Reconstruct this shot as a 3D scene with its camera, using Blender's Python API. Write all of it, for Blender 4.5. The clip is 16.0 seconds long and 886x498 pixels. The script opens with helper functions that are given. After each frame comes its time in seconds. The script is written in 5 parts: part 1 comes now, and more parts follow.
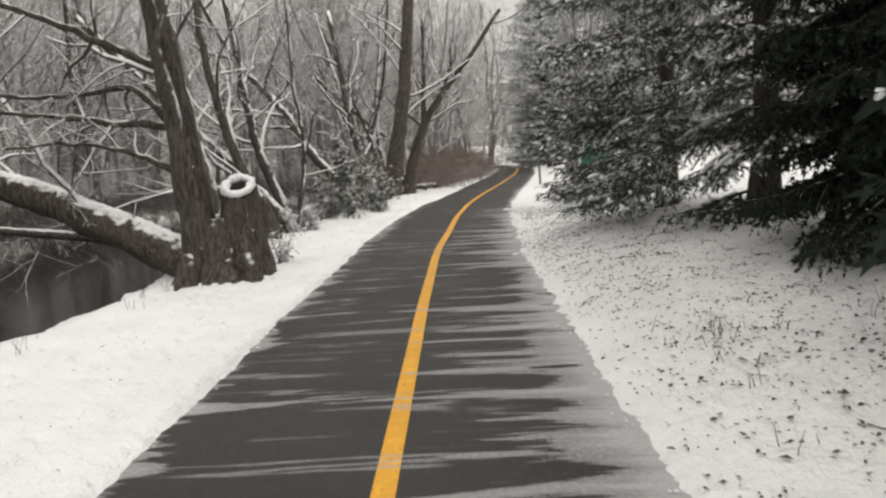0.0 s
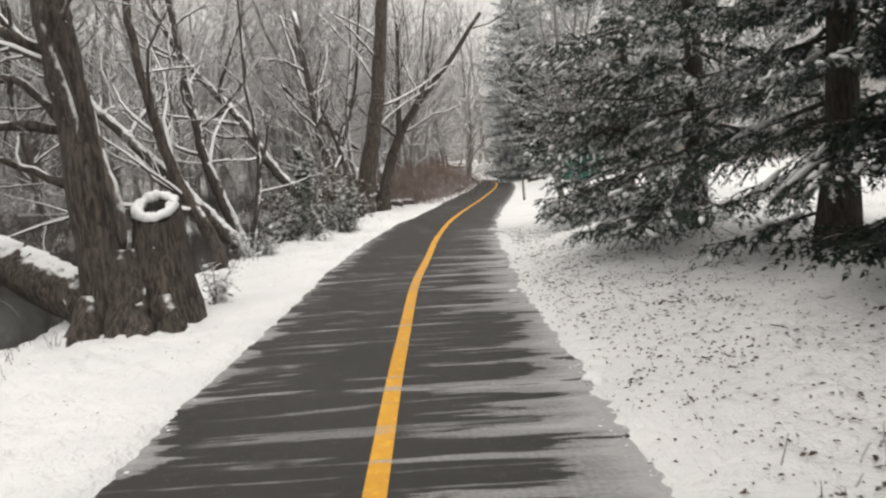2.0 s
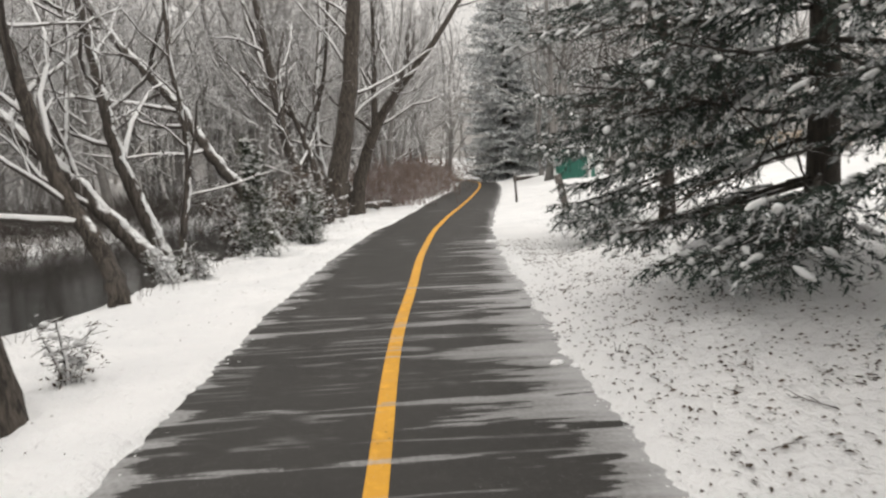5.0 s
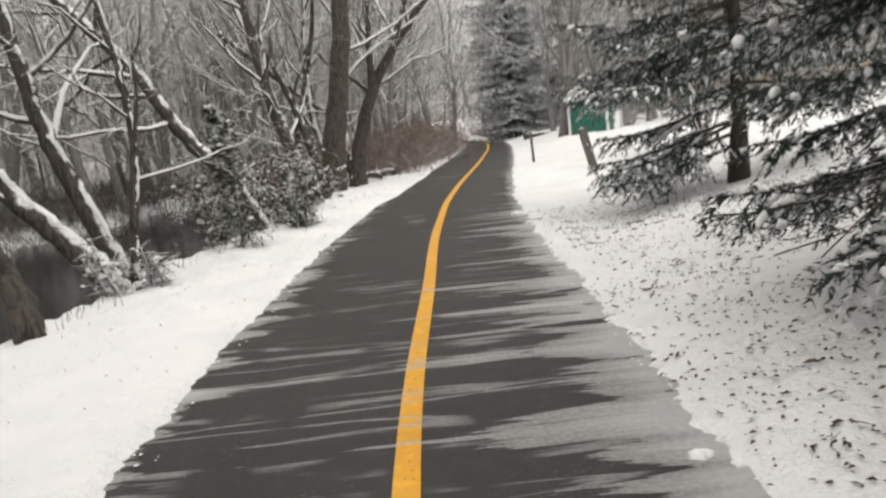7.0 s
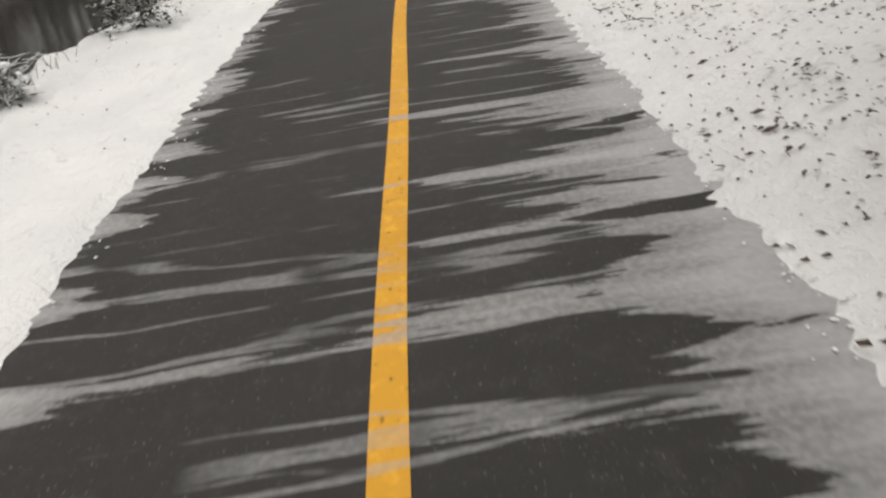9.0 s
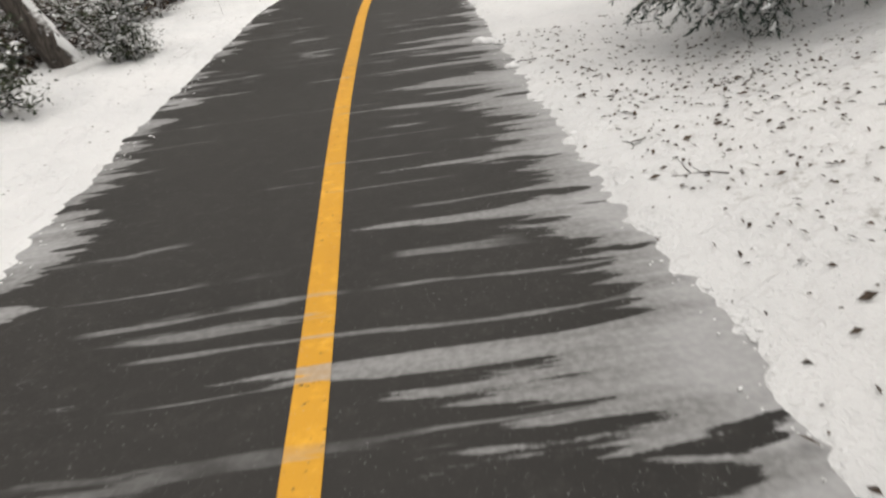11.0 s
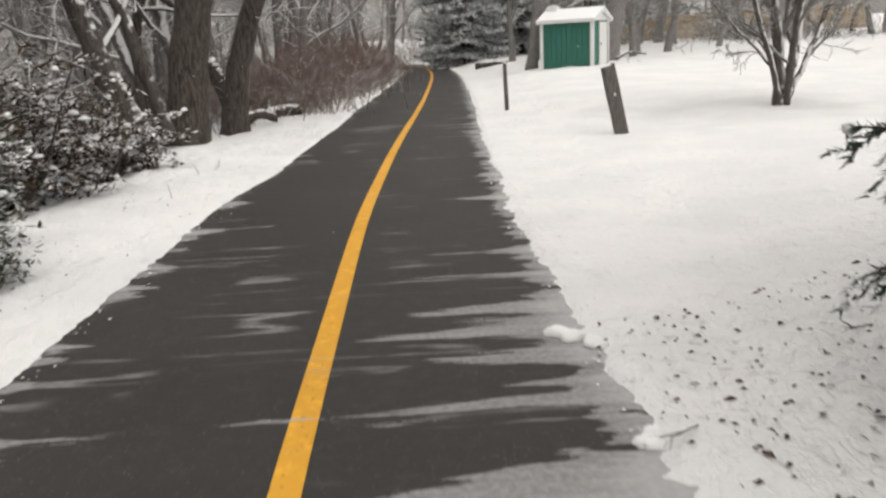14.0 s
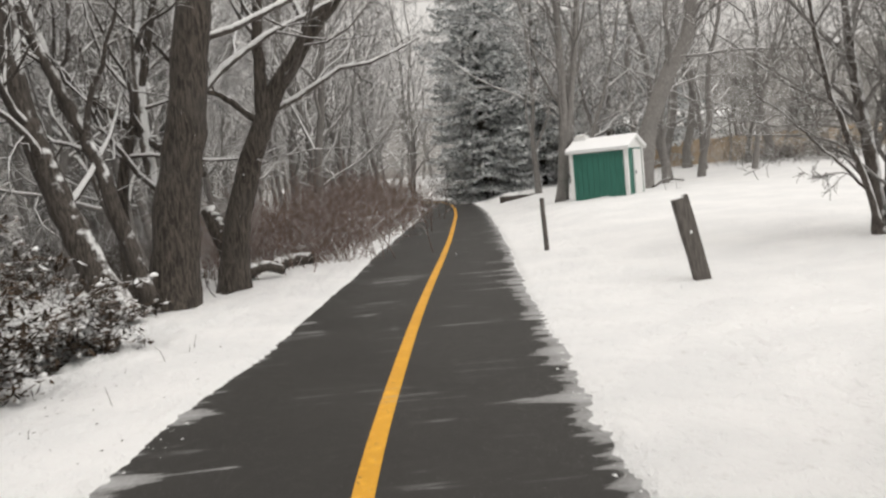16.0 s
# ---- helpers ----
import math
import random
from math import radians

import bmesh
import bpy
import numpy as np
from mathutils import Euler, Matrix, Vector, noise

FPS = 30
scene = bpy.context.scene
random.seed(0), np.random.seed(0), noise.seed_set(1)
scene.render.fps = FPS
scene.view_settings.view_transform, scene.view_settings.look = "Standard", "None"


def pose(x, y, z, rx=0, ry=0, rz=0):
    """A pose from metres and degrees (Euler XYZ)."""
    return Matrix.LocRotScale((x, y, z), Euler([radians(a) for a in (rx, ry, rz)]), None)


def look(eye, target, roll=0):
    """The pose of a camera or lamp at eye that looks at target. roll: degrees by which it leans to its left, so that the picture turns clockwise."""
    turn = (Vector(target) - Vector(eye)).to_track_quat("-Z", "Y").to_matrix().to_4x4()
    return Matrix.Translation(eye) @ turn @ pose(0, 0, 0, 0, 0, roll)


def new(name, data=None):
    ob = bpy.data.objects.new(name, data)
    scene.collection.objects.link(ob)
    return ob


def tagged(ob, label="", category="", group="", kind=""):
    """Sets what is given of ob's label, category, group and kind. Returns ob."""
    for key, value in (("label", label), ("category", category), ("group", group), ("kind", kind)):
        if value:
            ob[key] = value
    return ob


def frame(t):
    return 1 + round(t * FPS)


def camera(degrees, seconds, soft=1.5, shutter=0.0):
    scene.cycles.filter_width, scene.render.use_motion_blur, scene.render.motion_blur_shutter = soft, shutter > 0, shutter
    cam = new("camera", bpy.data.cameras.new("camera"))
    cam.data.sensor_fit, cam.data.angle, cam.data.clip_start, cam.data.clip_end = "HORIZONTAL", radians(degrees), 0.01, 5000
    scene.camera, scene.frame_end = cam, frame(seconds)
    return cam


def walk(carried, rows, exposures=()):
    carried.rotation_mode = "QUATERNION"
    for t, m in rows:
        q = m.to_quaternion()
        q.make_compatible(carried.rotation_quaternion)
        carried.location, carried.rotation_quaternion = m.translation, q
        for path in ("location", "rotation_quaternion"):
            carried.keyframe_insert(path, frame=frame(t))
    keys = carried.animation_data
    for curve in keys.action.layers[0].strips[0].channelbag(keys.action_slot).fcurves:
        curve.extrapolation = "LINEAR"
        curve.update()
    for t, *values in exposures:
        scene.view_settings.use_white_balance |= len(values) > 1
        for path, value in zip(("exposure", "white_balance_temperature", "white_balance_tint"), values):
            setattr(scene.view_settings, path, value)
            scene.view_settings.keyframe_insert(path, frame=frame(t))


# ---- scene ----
cam = camera(60.4, 16.0, soft=2.4, shutter=0.4)
PATH = [
    (0, (0.035, -0.011, 1.737), (0.036, 1.974, 1.491), -3.4),
    (0.5, (0.033, 0.654, 1.734), (0.045, 2.641, 1.505), -3.7),
    (1, (0.031, 1.312, 1.718), (0.053, 3.3, 1.5), -3.3),
    (1.5, (0.034, 1.975, 1.716), (0.083, 3.964, 1.511), -3.5),
    (2, (0.027, 2.645, 1.698), (0.092, 4.633, 1.486), -3.4),
    (2.5, (0.008, 3.313, 1.683), (0.08, 5.299, 1.463), -3.7),
    (3, (0.008, 3.984, 1.67), (0.08, 5.972, 1.462), -3.6),
    (3.5, (0.007, 4.668, 1.666), (0.104, 6.655, 1.459), -3.1),
    (4, (0.017, 5.332, 1.66), (0.13, 7.318, 1.452), -2.9),
    (4.2, (-0.001, 5.577, 1.666), (0.132, 7.561, 1.454), -2.3),
    (6.3, (0.047, 8.602, 1.617), (0.156, 10.586, 1.393), -5.4),
    (6.5, (0.052, 8.865, 1.611), (0.163, 10.848, 1.372), -5.4),
    (7, (0.041, 9.476, 1.608), (0.133, 11.449, 1.297), -6.6),
    (7.5, (0.07, 10.118, 1.587), (0.161, 12.036, 1.027), -8.1),
    (8, (0.138, 10.761, 1.628), (0.2, 12.604, 0.854), -10.8),
    (8.5, (0.121, 11.492, 1.631), (0.199, 13.262, 0.704), -9.9),
    (9, (0.172, 12.186, 1.641), (0.231, 13.939, 0.681), -10.0),
    (9.5, (0.245, 12.899, 1.647), (0.323, 14.672, 0.724), -11.0),
    (9.7, (0.279, 13.179, 1.653), (0.365, 14.954, 0.736), -11.1),
    (11.8, (0.548, 15.643, 1.543), (0.79, 17.457, 0.736), -4.7),
    (12, (0.559, 15.907, 1.55), (0.788, 17.734, 0.77), -3.9),
    (12.5, (0.618, 16.558, 1.569), (0.823, 18.423, 0.877), -3.2),
    (13, (0.681, 17.223, 1.583), (0.885, 19.106, 0.942), -4.3),
    (13.5, (0.752, 17.898, 1.607), (0.973, 19.79, 0.999), -3.7),
    (14, (0.822, 18.585, 1.639), (1.073, 20.501, 1.121), -3.0),
    (14.5, (0.872, 19.236, 1.665), (1.128, 21.171, 1.227), -4.4),
    (15, (0.921, 19.913, 1.672), (1.173, 21.862, 1.3), -5.0),
    (15.5, (0.978, 20.571, 1.671), (1.209, 22.541, 1.414), -4.7),
    (16, (1.043, 21.228, 1.681), (1.261, 23.209, 1.504), -5.4),
]
walk(cam, [(t, look(eye, target, roll)) for t, eye, target, roll in PATH], exposures=((0, 0.1), (1.5, 0.2), (3, 0.19), (6.8, 0.24), (8.5, 0.1), (9.7, 0.1), (12, 0.2), (13.5, 0.1), (16, 0.08)))

# ---- world, sun, exposure ----
world = bpy.data.worlds.new("overcast_sky")
scene.world = world
world.use_nodes = True
wn, wl = world.node_tree.nodes, world.node_tree.links
wn.clear()
w_out = wn.new("ShaderNodeOutputWorld")
w_bg = wn.new("ShaderNodeBackground")
w_sky = wn.new("ShaderNodeTexSky")
w_sky.sky_type = "NISHITA"
w_sky.sun_disc = False
w_sky.sun_elevation = radians(38)
w_sky.sun_rotation = radians(150)
w_sky.air_density, w_sky.dust_density, w_sky.ozone_density = 1.0, 4.0, 0.5
w_sat = wn.new("ShaderNodeHueSaturation")
w_sat.inputs["Saturation"].default_value = 0.06
w_mix = wn.new("ShaderNodeMix")
w_mix.data_type = "RGBA"
w_mix.inputs[0].default_value = 0.8
w_mix.inputs[7].default_value = (10.5, 10.0, 9.4, 1)
# an overcast dome is about three times as bright overhead as at the horizon
w_dir = wn.new("ShaderNodeTexCoord")
w_xyz = wn.new("ShaderNodeSeparateXYZ")
w_ramp = wn.new("ShaderNodeMapRange")
w_ramp.inputs["From Min"].default_value, w_ramp.inputs["From Max"].default_value = 0.0, 1.0
w_ramp.inputs["To Min"].default_value, w_ramp.inputs["To Max"].default_value = 0.5, 1.45
w_dim = wn.new("ShaderNodeVectorMath")
w_dim.operation = "SCALE"
wl.new(w_dir.outputs["Generated"], w_xyz.inputs[0])
wl.new(w_xyz.outputs[2], w_ramp.inputs["Value"])
wl.new(w_sky.outputs[0], w_sat.inputs["Color"])
wl.new(w_sat.outputs[0], w_mix.inputs[6])
wl.new(w_mix.outputs[2], w_dim.inputs[0])
wl.new(w_ramp.outputs[0], w_dim.inputs["Scale"])
wl.new(w_dim.outputs[0], w_bg.inputs["Color"])
w_bg.inputs["Strength"].default_value = 0.112
wl.new(w_bg.outputs[0], w_out.inputs[0])

sun_data = bpy.data.lights.new("sun", "SUN")
sun_data.energy, sun_data.angle, sun_data.color = 0.7, radians(40), (1.0, 0.96, 0.9)
sun = new("sun", sun_data)
sun.matrix_world = look((0, 0, 60), (-14, 24, 0))

# ---- helpers of this scene ----
RNG = np.random.default_rng(7)


def vnoise(x, y, seed=0):
    """Smooth value noise in 0..1 on a unit lattice."""
    x, y = np.asarray(x, float), np.asarray(y, float)
    x0, y0 = np.floor(x), np.floor(y)
    fx, fy = x - x0, y - y0
    fx, fy = fx * fx * (3 - 2 * fx), fy * fy * (3 - 2 * fy)

    def corner(a, b):
        v = np.sin(a * 127.1 + b * 311.7 + seed * 74.7) * 43758.5453
        return v - np.floor(v)

    low = corner(x0, y0) * (1 - fx) + corner(x0 + 1, y0) * fx
    high = corner(x0, y0 + 1) * (1 - fx) + corner(x0 + 1, y0 + 1) * fx
    return low * (1 - fy) + high * fy


def smooth(a, b, v):
    t = np.clip((np.asarray(v, float) - a) / (b - a), 0, 1)
    return t * t * (3 - 2 * t)


# The path's middle: x for each y, a gentle double bend.
MID_Y = [-40, -5, 4, 7, 9, 10.4, 12.5, 13.8, 15, 16.2, 17.2, 18.3, 19.8, 21.4, 22.8, 24.5, 26, 27.6, 29.5, 31, 34, 38, 43, 49, 57, 66, 74, 82, 90, 105, 130, 400]
MID_X = [-1.4, -0.55, -0.345, -0.27, -0.235, -0.17, -0.115, -0.068, 0.02, 0.13, 0.215, 0.285, 0.38, 0.51, 0.665, 0.835, 0.985, 1.22, 1.49, 1.715, 2.2, 2.87, 3.67, 4.57, 5.75, 6.9, 7.7, 8.0, 7.2, 2.0, -12, -190]
_fine = np.arange(-45, 405, 0.25)
_mid = np.interp(_fine, MID_Y, MID_X)
_kern = np.exp(-0.5 * (np.arange(-16, 17) / 4.0) ** 2)
_mid = np.convolve(np.pad(_mid, 16, mode="edge"), _kern / _kern.sum(), mode="valid")


def middle(y):
    return np.interp(y, _fine, _mid)


def ground_z(x, y):
    """Height of the snow-covered land."""
    x, y = np.asarray(x, float), np.asarray(y, float)
    d = x - middle(y)
    lump = (vnoise(x * 0.7, y * 0.7, 1) - 0.5) * 0.10 + (vnoise(x * 2.6, y * 2.6, 2) - 0.5) * 0.06 + (vnoise(x * 7, y * 7, 3) - 0.5) * 0.045
    far = smooth(1.7, 3.2, np.abs(d))
    # trodden and fallen clods, and small pits
    clod = smooth(0.6, 0.82, vnoise(x * 8.5, y * 8.5, 7)) * 0.04 - smooth(0.68, 0.86, vnoise(x * 5.5, y * 5.5, 9)) * 0.03
    lump = lump + clod * smooth(0.35, 0.7, vnoise(x * 0.9, y * 0.9, 8)) * (1 - smooth(24, 30, y) * smooth(0, 1, d))
    z = lump * (0.55 + 0.45 * far)
    # the far side of the path climbs to a low bank under the spruces and flattens towards the lawn
    foot = 1.6 + 1.5 * smooth(17, 21, y)
    z = z + np.clip(0.185 * (d - foot), 0, 0.62) * (1 - 0.8 * smooth(23, 29, y)) + 0.42 * smooth(31, 48, y) * smooth(1.4, 4.4, d) + 0.55 * smooth(46, 72, y) * smooth(6, 16, d)
    # the stream bed on the other side
    edge = 4.5 - 0.5 * smooth(13, 20, y) + 5.0 * smooth(30, 38, y) + 0.35 * (vnoise(y * 0.45, 3.3, 4) - 0.5) + 0.25 * (vnoise(y * 1.7, 8.3, 5) - 0.5)
    open_y = 1 - smooth(38, 46, y)
    width = 1 - smooth(26, 40, y) * 0.1
    bed = smooth(edge, edge + 0.75, -d) * (1 - smooth(12.5 * width, 14.5 * width, -d + (vnoise(y * 0.3, 1.7, 6) - 0.5) * 3))
    z = z - 1.15 * bed * open_y
    z = z + 1.6 * smooth(16, 45, -d)
    return z + 1.8 * smooth(60, 140, np.hypot(x, y - 20))


def snow_edge(d, y):
    """1 where the snow lies beside the asphalt, 0 on it, with a ragged wind-combed border."""
    loose = 0.25 + 1.3 * vnoise(0.7, y * 1.3, 15) * vnoise(4.7, y * 0.37, 16)
    rag = (vnoise(d * 1.2 + y * 0.8, y * 4.3, 11) - 0.5) * 0.07 + loose * ((vnoise(d * 2.4 + y * 1.7, y * 11.3, 12) - 0.5) * 0.15 + (vnoise(d * 9, y * 21, 14) - 0.5) * 0.2) + (vnoise(0.3, y * 0.7, 13) - 0.5) * 0.07
    edge = 1.5 + 0.13 * smooth(14, 16, y) * (1 - smooth(27.5, 29.5, y)) + 0.22 * smooth(33, 42, y)
    left = smooth(edge, edge + 0.2, -d + rag * 0.5)
    right = smooth(1.40, 1.66, d + rag * 0.65)
    return np.maximum(left, right)


class Geo:
    """Collects faces for one mesh."""

    def __init__(self):
        self.v, self.f, self.m, self.n = [], [], [], 0

    def add(self, verts, faces, mat=0):
        verts = np.asarray(verts, float)
        self.v.append(verts)
        for face in faces:
            self.f.append([i + self.n for i in face])
            self.m.append(mat)
        self.n += len(verts)

    def tube(self, pts, radii, sides, mat=0, cap=True, rough=0.0, seed=0):
        pts, radii = np.asarray(pts, float), np.asarray(radii, float)
        tan = np.gradient(pts, axis=0)
        tan /= np.linalg.norm(tan, axis=1)[:, None] + 1e-9
        ref = np.array([0.0, 0, 1]) if abs(tan[0, 2]) < 0.8 else np.array([1.0, 0, 0])
        a = np.cross(tan, ref)
        a /= np.linalg.norm(a, axis=1)[:, None] + 1e-9
        b = np.cross(tan, a)
        ang = np.linspace(0, 2 * np.pi, sides, endpoint=False)
        ring = a[:, None] * np.cos(ang)[None, :, None] + b[:, None] * np.sin(ang)[None, :, None]
        rad = np.repeat(radii[:, None], sides, 1)
        if rough:
            k = np.arange(len(pts))[:, None]
            rad = rad * (1 + rough * (vnoise(ang[None] * 2.2 + 5, k * 0.55, seed) - 0.5) * 2)
        verts = (pts[:, None] + ring * rad[:, :, None]).reshape(-1, 3)
        faces = []
        for i in range(len(pts) - 1):
            for j in range(sides):
                k = (j + 1) % sides
                faces.append((i * sides + j, i * sides + k, (i + 1) * sides + k, (i + 1) * sides + j))
        if cap:
            faces.append(tuple(range((len(pts) - 1) * sides, len(pts) * sides)))
            faces.append(tuple(range(sides - 1, -1, -1)))
        self.add(verts, faces, mat)

    def lump(self, c, size, turn=0.0, mat=0, rng=RNG, rings=3, sides=6):
        """A small uneven mound, flat below."""
        verts, faces = [], []
        ct, st = np.cos(turn), np.sin(turn)
        for i in range(rings):
            h = i / rings
            r = np.cos(h * np.pi / 2) ** 0.7
            for j in range(sides):
                a = 2 * np.pi * j / sides
                k = r * rng.uniform(0.75, 1.2)
                px, py = k * np.cos(a) * size[0], k * np.sin(a) * size[1]
                verts.append((c[0] + px * ct - py * st, c[1] + px * st + py * ct, c[2] + h * size[2] * 1.1))
        verts.append((c[0], c[1], c[2] + size[2]))
        for i in range(rings - 1):
            for j in range(sides):
                k = (j + 1) % sides
                faces.append((i * sides + j, i * sides + k, (i + 1) * sides + k, (i + 1) * sides + j))
        top = rings * sides
        for j in range(sides):
            faces.append(((rings - 1) * sides + j, (rings - 1) * sides + (j + 1) % sides, top))
        faces.append(tuple(range(sides - 1, -1, -1)))
        self.add(verts, faces, mat)

    def box(self, lo, hi, mat=0, m=None):
        x0, y0, z0 = lo
        x1, y1, z1 = hi
        v = [(x0, y0, z0), (x1, y0, z0), (x1, y1, z0), (x0, y1, z0), (x0, y0, z1), (x1, y0, z1), (x1, y1, z1), (x0, y1, z1)]
        if m is not None:
            v = [tuple(m @ Vector(p)) for p in v]
        self.add(v, [(0, 3, 2, 1), (4, 5, 6, 7), (0, 1, 5, 4), (1, 2, 6, 5), (2, 3, 7, 6), (3, 0, 4, 7)], mat)

    def mesh(self, name, mats, shade=True):
        me = bpy.data.meshes.new(name)
        verts = np.concatenate(self.v) if self.v else np.zeros((0, 3))
        me.from_pydata(verts.tolist(), [], self.f)
        for m in mats:
            me.materials.append(m)
        if len(mats) > 1:
            me.polygons.foreach_set("material_index", np.array(self.m, np.int32))
        me.polygons.foreach_set("use_smooth", np.full(len(self.f), shade))
        me.update()
        return me


def part(name, geo, mats, parent=None, label="", shade=True):
    """Links a Geo, or a mesh, as one object under a thing or a part."""
    data = geo.mesh(name, mats, shade) if isinstance(geo, Geo) else geo
    ob = new(name, data)
    if parent is not None:
        ob.parent = parent
    if label:
        ob["label"] = label
    return ob


def thing(name, x, y, z, label, category, group="", kind="", turn=0.0):
    ob = new(name)
    ob.matrix_basis = pose(x, y, z, 0, 0, turn)
    return tagged(ob, label, category, group, kind)


# ---- materials ----
class Mat:
    def __init__(self, name, rough=0.85):
        self.m = bpy.data.materials.new(name)
        self.m.use_nodes = True
        self.t = self.m.node_tree
        self.b = self.t.nodes["Principled BSDF"]
        self.b.inputs["Roughness"].default_value = rough
        self.pos = self.t.nodes.new("ShaderNodeNewGeometry")

    def put(self, sock, val):
        if isinstance(val, bpy.types.NodeSocket):
            self.t.links.new(val, sock)
        else:
            sock.default_value = val

    def math(self, op, a, b=0.0, clamp=False):
        n = self.t.nodes.new("ShaderNodeMath")
        n.operation, n.use_clamp = op, clamp
        self.put(n.inputs[0], a)
        self.put(n.inputs[1], b)
        return n.outputs[0]

    def vec(self, scale, source=None, shift=(0, 0, 0)):
        n = self.t.nodes.new("ShaderNodeMapping")
        n.inputs["Scale"].default_value = scale
        n.inputs["Location"].default_value = shift
        self.t.links.new(source or self.pos.outputs["Position"], n.inputs["Vector"])
        return n.outputs[0]

    def noise(self, scale, detail=4.0, vec=None, rough=0.55, distort=0.0):
        n = self.t.nodes.new("ShaderNodeTexNoise")
        n.inputs["Scale"].default_value, n.inputs["Detail"].default_value = scale, detail
        n.inputs["Roughness"].default_value, n.inputs["Distortion"].default_value = rough, distort
        self.t.links.new(vec or self.pos.outputs["Position"], n.inputs["Vector"])
        return n.outputs["Fac"]

    def step(self, fac, lo, hi, a=0.0, b=1.0):
        n = self.t.nodes.new("ShaderNodeMapRange")
        n.interpolation_type = "SMOOTHSTEP"
        for i, v in enumerate((fac, lo, hi, a, b)):
            self.put(n.inputs[i], v)
        return n.outputs[0]

    def mix(self, fac, a, b):
        n = self.t.nodes.new("ShaderNodeMix")
        n.data_type = "RGBA"
        for sock, v in ((n.inputs[0], fac), (n.inputs[6], a), (n.inputs[7], b)):
            self.put(sock, (*v, 1) if isinstance(v, tuple) else v)
        return n.outputs[2]

    def bump(self, height, strength, dist):
        n = self.t.nodes.new("ShaderNodeBump")
        n.inputs["Strength"].default_value, n.inputs["Distance"].default_value = strength, dist
        self.t.links.new(height, n.inputs["Height"])
        self.t.links.new(n.outputs[0], self.b.inputs["Normal"])

    def color(self, c):
        self.put(self.b.inputs["Base Color"], c if isinstance(c, bpy.types.NodeSocket) else (*c, 1))

    def facing(self, axis):
        """How far the surface turns to a direction, -1 to 1."""
        n = self.t.nodes.new("ShaderNodeVectorMath")
        n.operation = "DOT_PRODUCT"
        self.t.links.new(self.pos.outputs["Normal"], n.inputs[0])
        n.inputs[1].default_value = axis
        return n.outputs["Value"]


SNOW = (0.82, 0.82, 0.82)


def snow_material():
    s = Mat("snow", 0.75)
    soil = s.mix(s.noise(6.0, 6), (0.028, 0.022, 0.017), (0.10, 0.085, 0.07))
    white = s.mix(s.step(s.noise(0.8, 5), 0.35, 0.7), (0.75, 0.755, 0.76), SNOW)
    # thin places where grass and earth show through
    white = s.mix(s.math("MULTIPLY", s.step(s.noise(7.0, 7, None, 0.7), 0.60, 0.74), 0.4), white, (0.42, 0.40, 0.37))
    # under the spruces the cover is thin, broken by moss and needles
    place = s.t.nodes.new("ShaderNodeSeparateXYZ")
    s.t.links.new(s.pos.outputs["Position"], place.inputs[0])
    rim = s.math("MULTIPLY", s.math("SUBTRACT", s.noise(0.9, 4), 0.5), 2.4)
    under = s.math("MULTIPLY", s.step(s.math("ADD", place.outputs[0], rim), 1.5, 2.6), s.step(s.math("ADD", place.outputs[1], rim), 23.2, 22.4))
    thin = s.math("MULTIPLY", s.step(s.noise(11.0, 8, s.vec((1, 1.25, 1)), 0.72), 0.52, 0.70), s.step(s.noise(1.4, 4), 0.30, 0.62, 0.15, 0.6))
    white = s.mix(s.math("MULTIPLY", thin, under), white, (0.27, 0.25, 0.215))
    # bare earth shows on the steep stream bank
    steep = s.math("ADD", s.facing((0, 0, 1)), s.math("MULTIPLY", s.math("SUBTRACT", s.noise(2.5, 5), 0.5), 0.5))
    # the wood beyond the stream has a littered, only half covered floor
    split = s.t.nodes.new("ShaderNodeSeparateXYZ")
    s.t.links.new(s.pos.outputs["Position"], split.inputs[0])
    litter = s.math("MULTIPLY", s.step(split.outputs[0], -9.5, -12.5), s.step(s.noise(1.1, 6, None, 0.65), 0.35, 0.5))
    white = s.mix(s.math("MULTIPLY", litter, 0.85), white, (0.10, 0.085, 0.07))
    s.color(s.mix(s.step(steep, 0.55, 0.75), soil, white))
    s.b.inputs["Subsurface Weight"].default_value = 0.0
    h = s.math("ADD", s.math("MULTIPLY", s.noise(9, 5), 1.0), s.math("MULTIPLY", s.noise(45, 4), 0.35))
    s.bump(h, 1.0, 0.06)
    return s.m


def plain_snow():
    s = Mat("clinging_snow", 0.7)
    s.color(s.mix(s.noise(14, 4), (0.74, 0.75, 0.76), SNOW))
    s.bump(s.noise(60, 4), 0.4, 0.01)
    return s.m


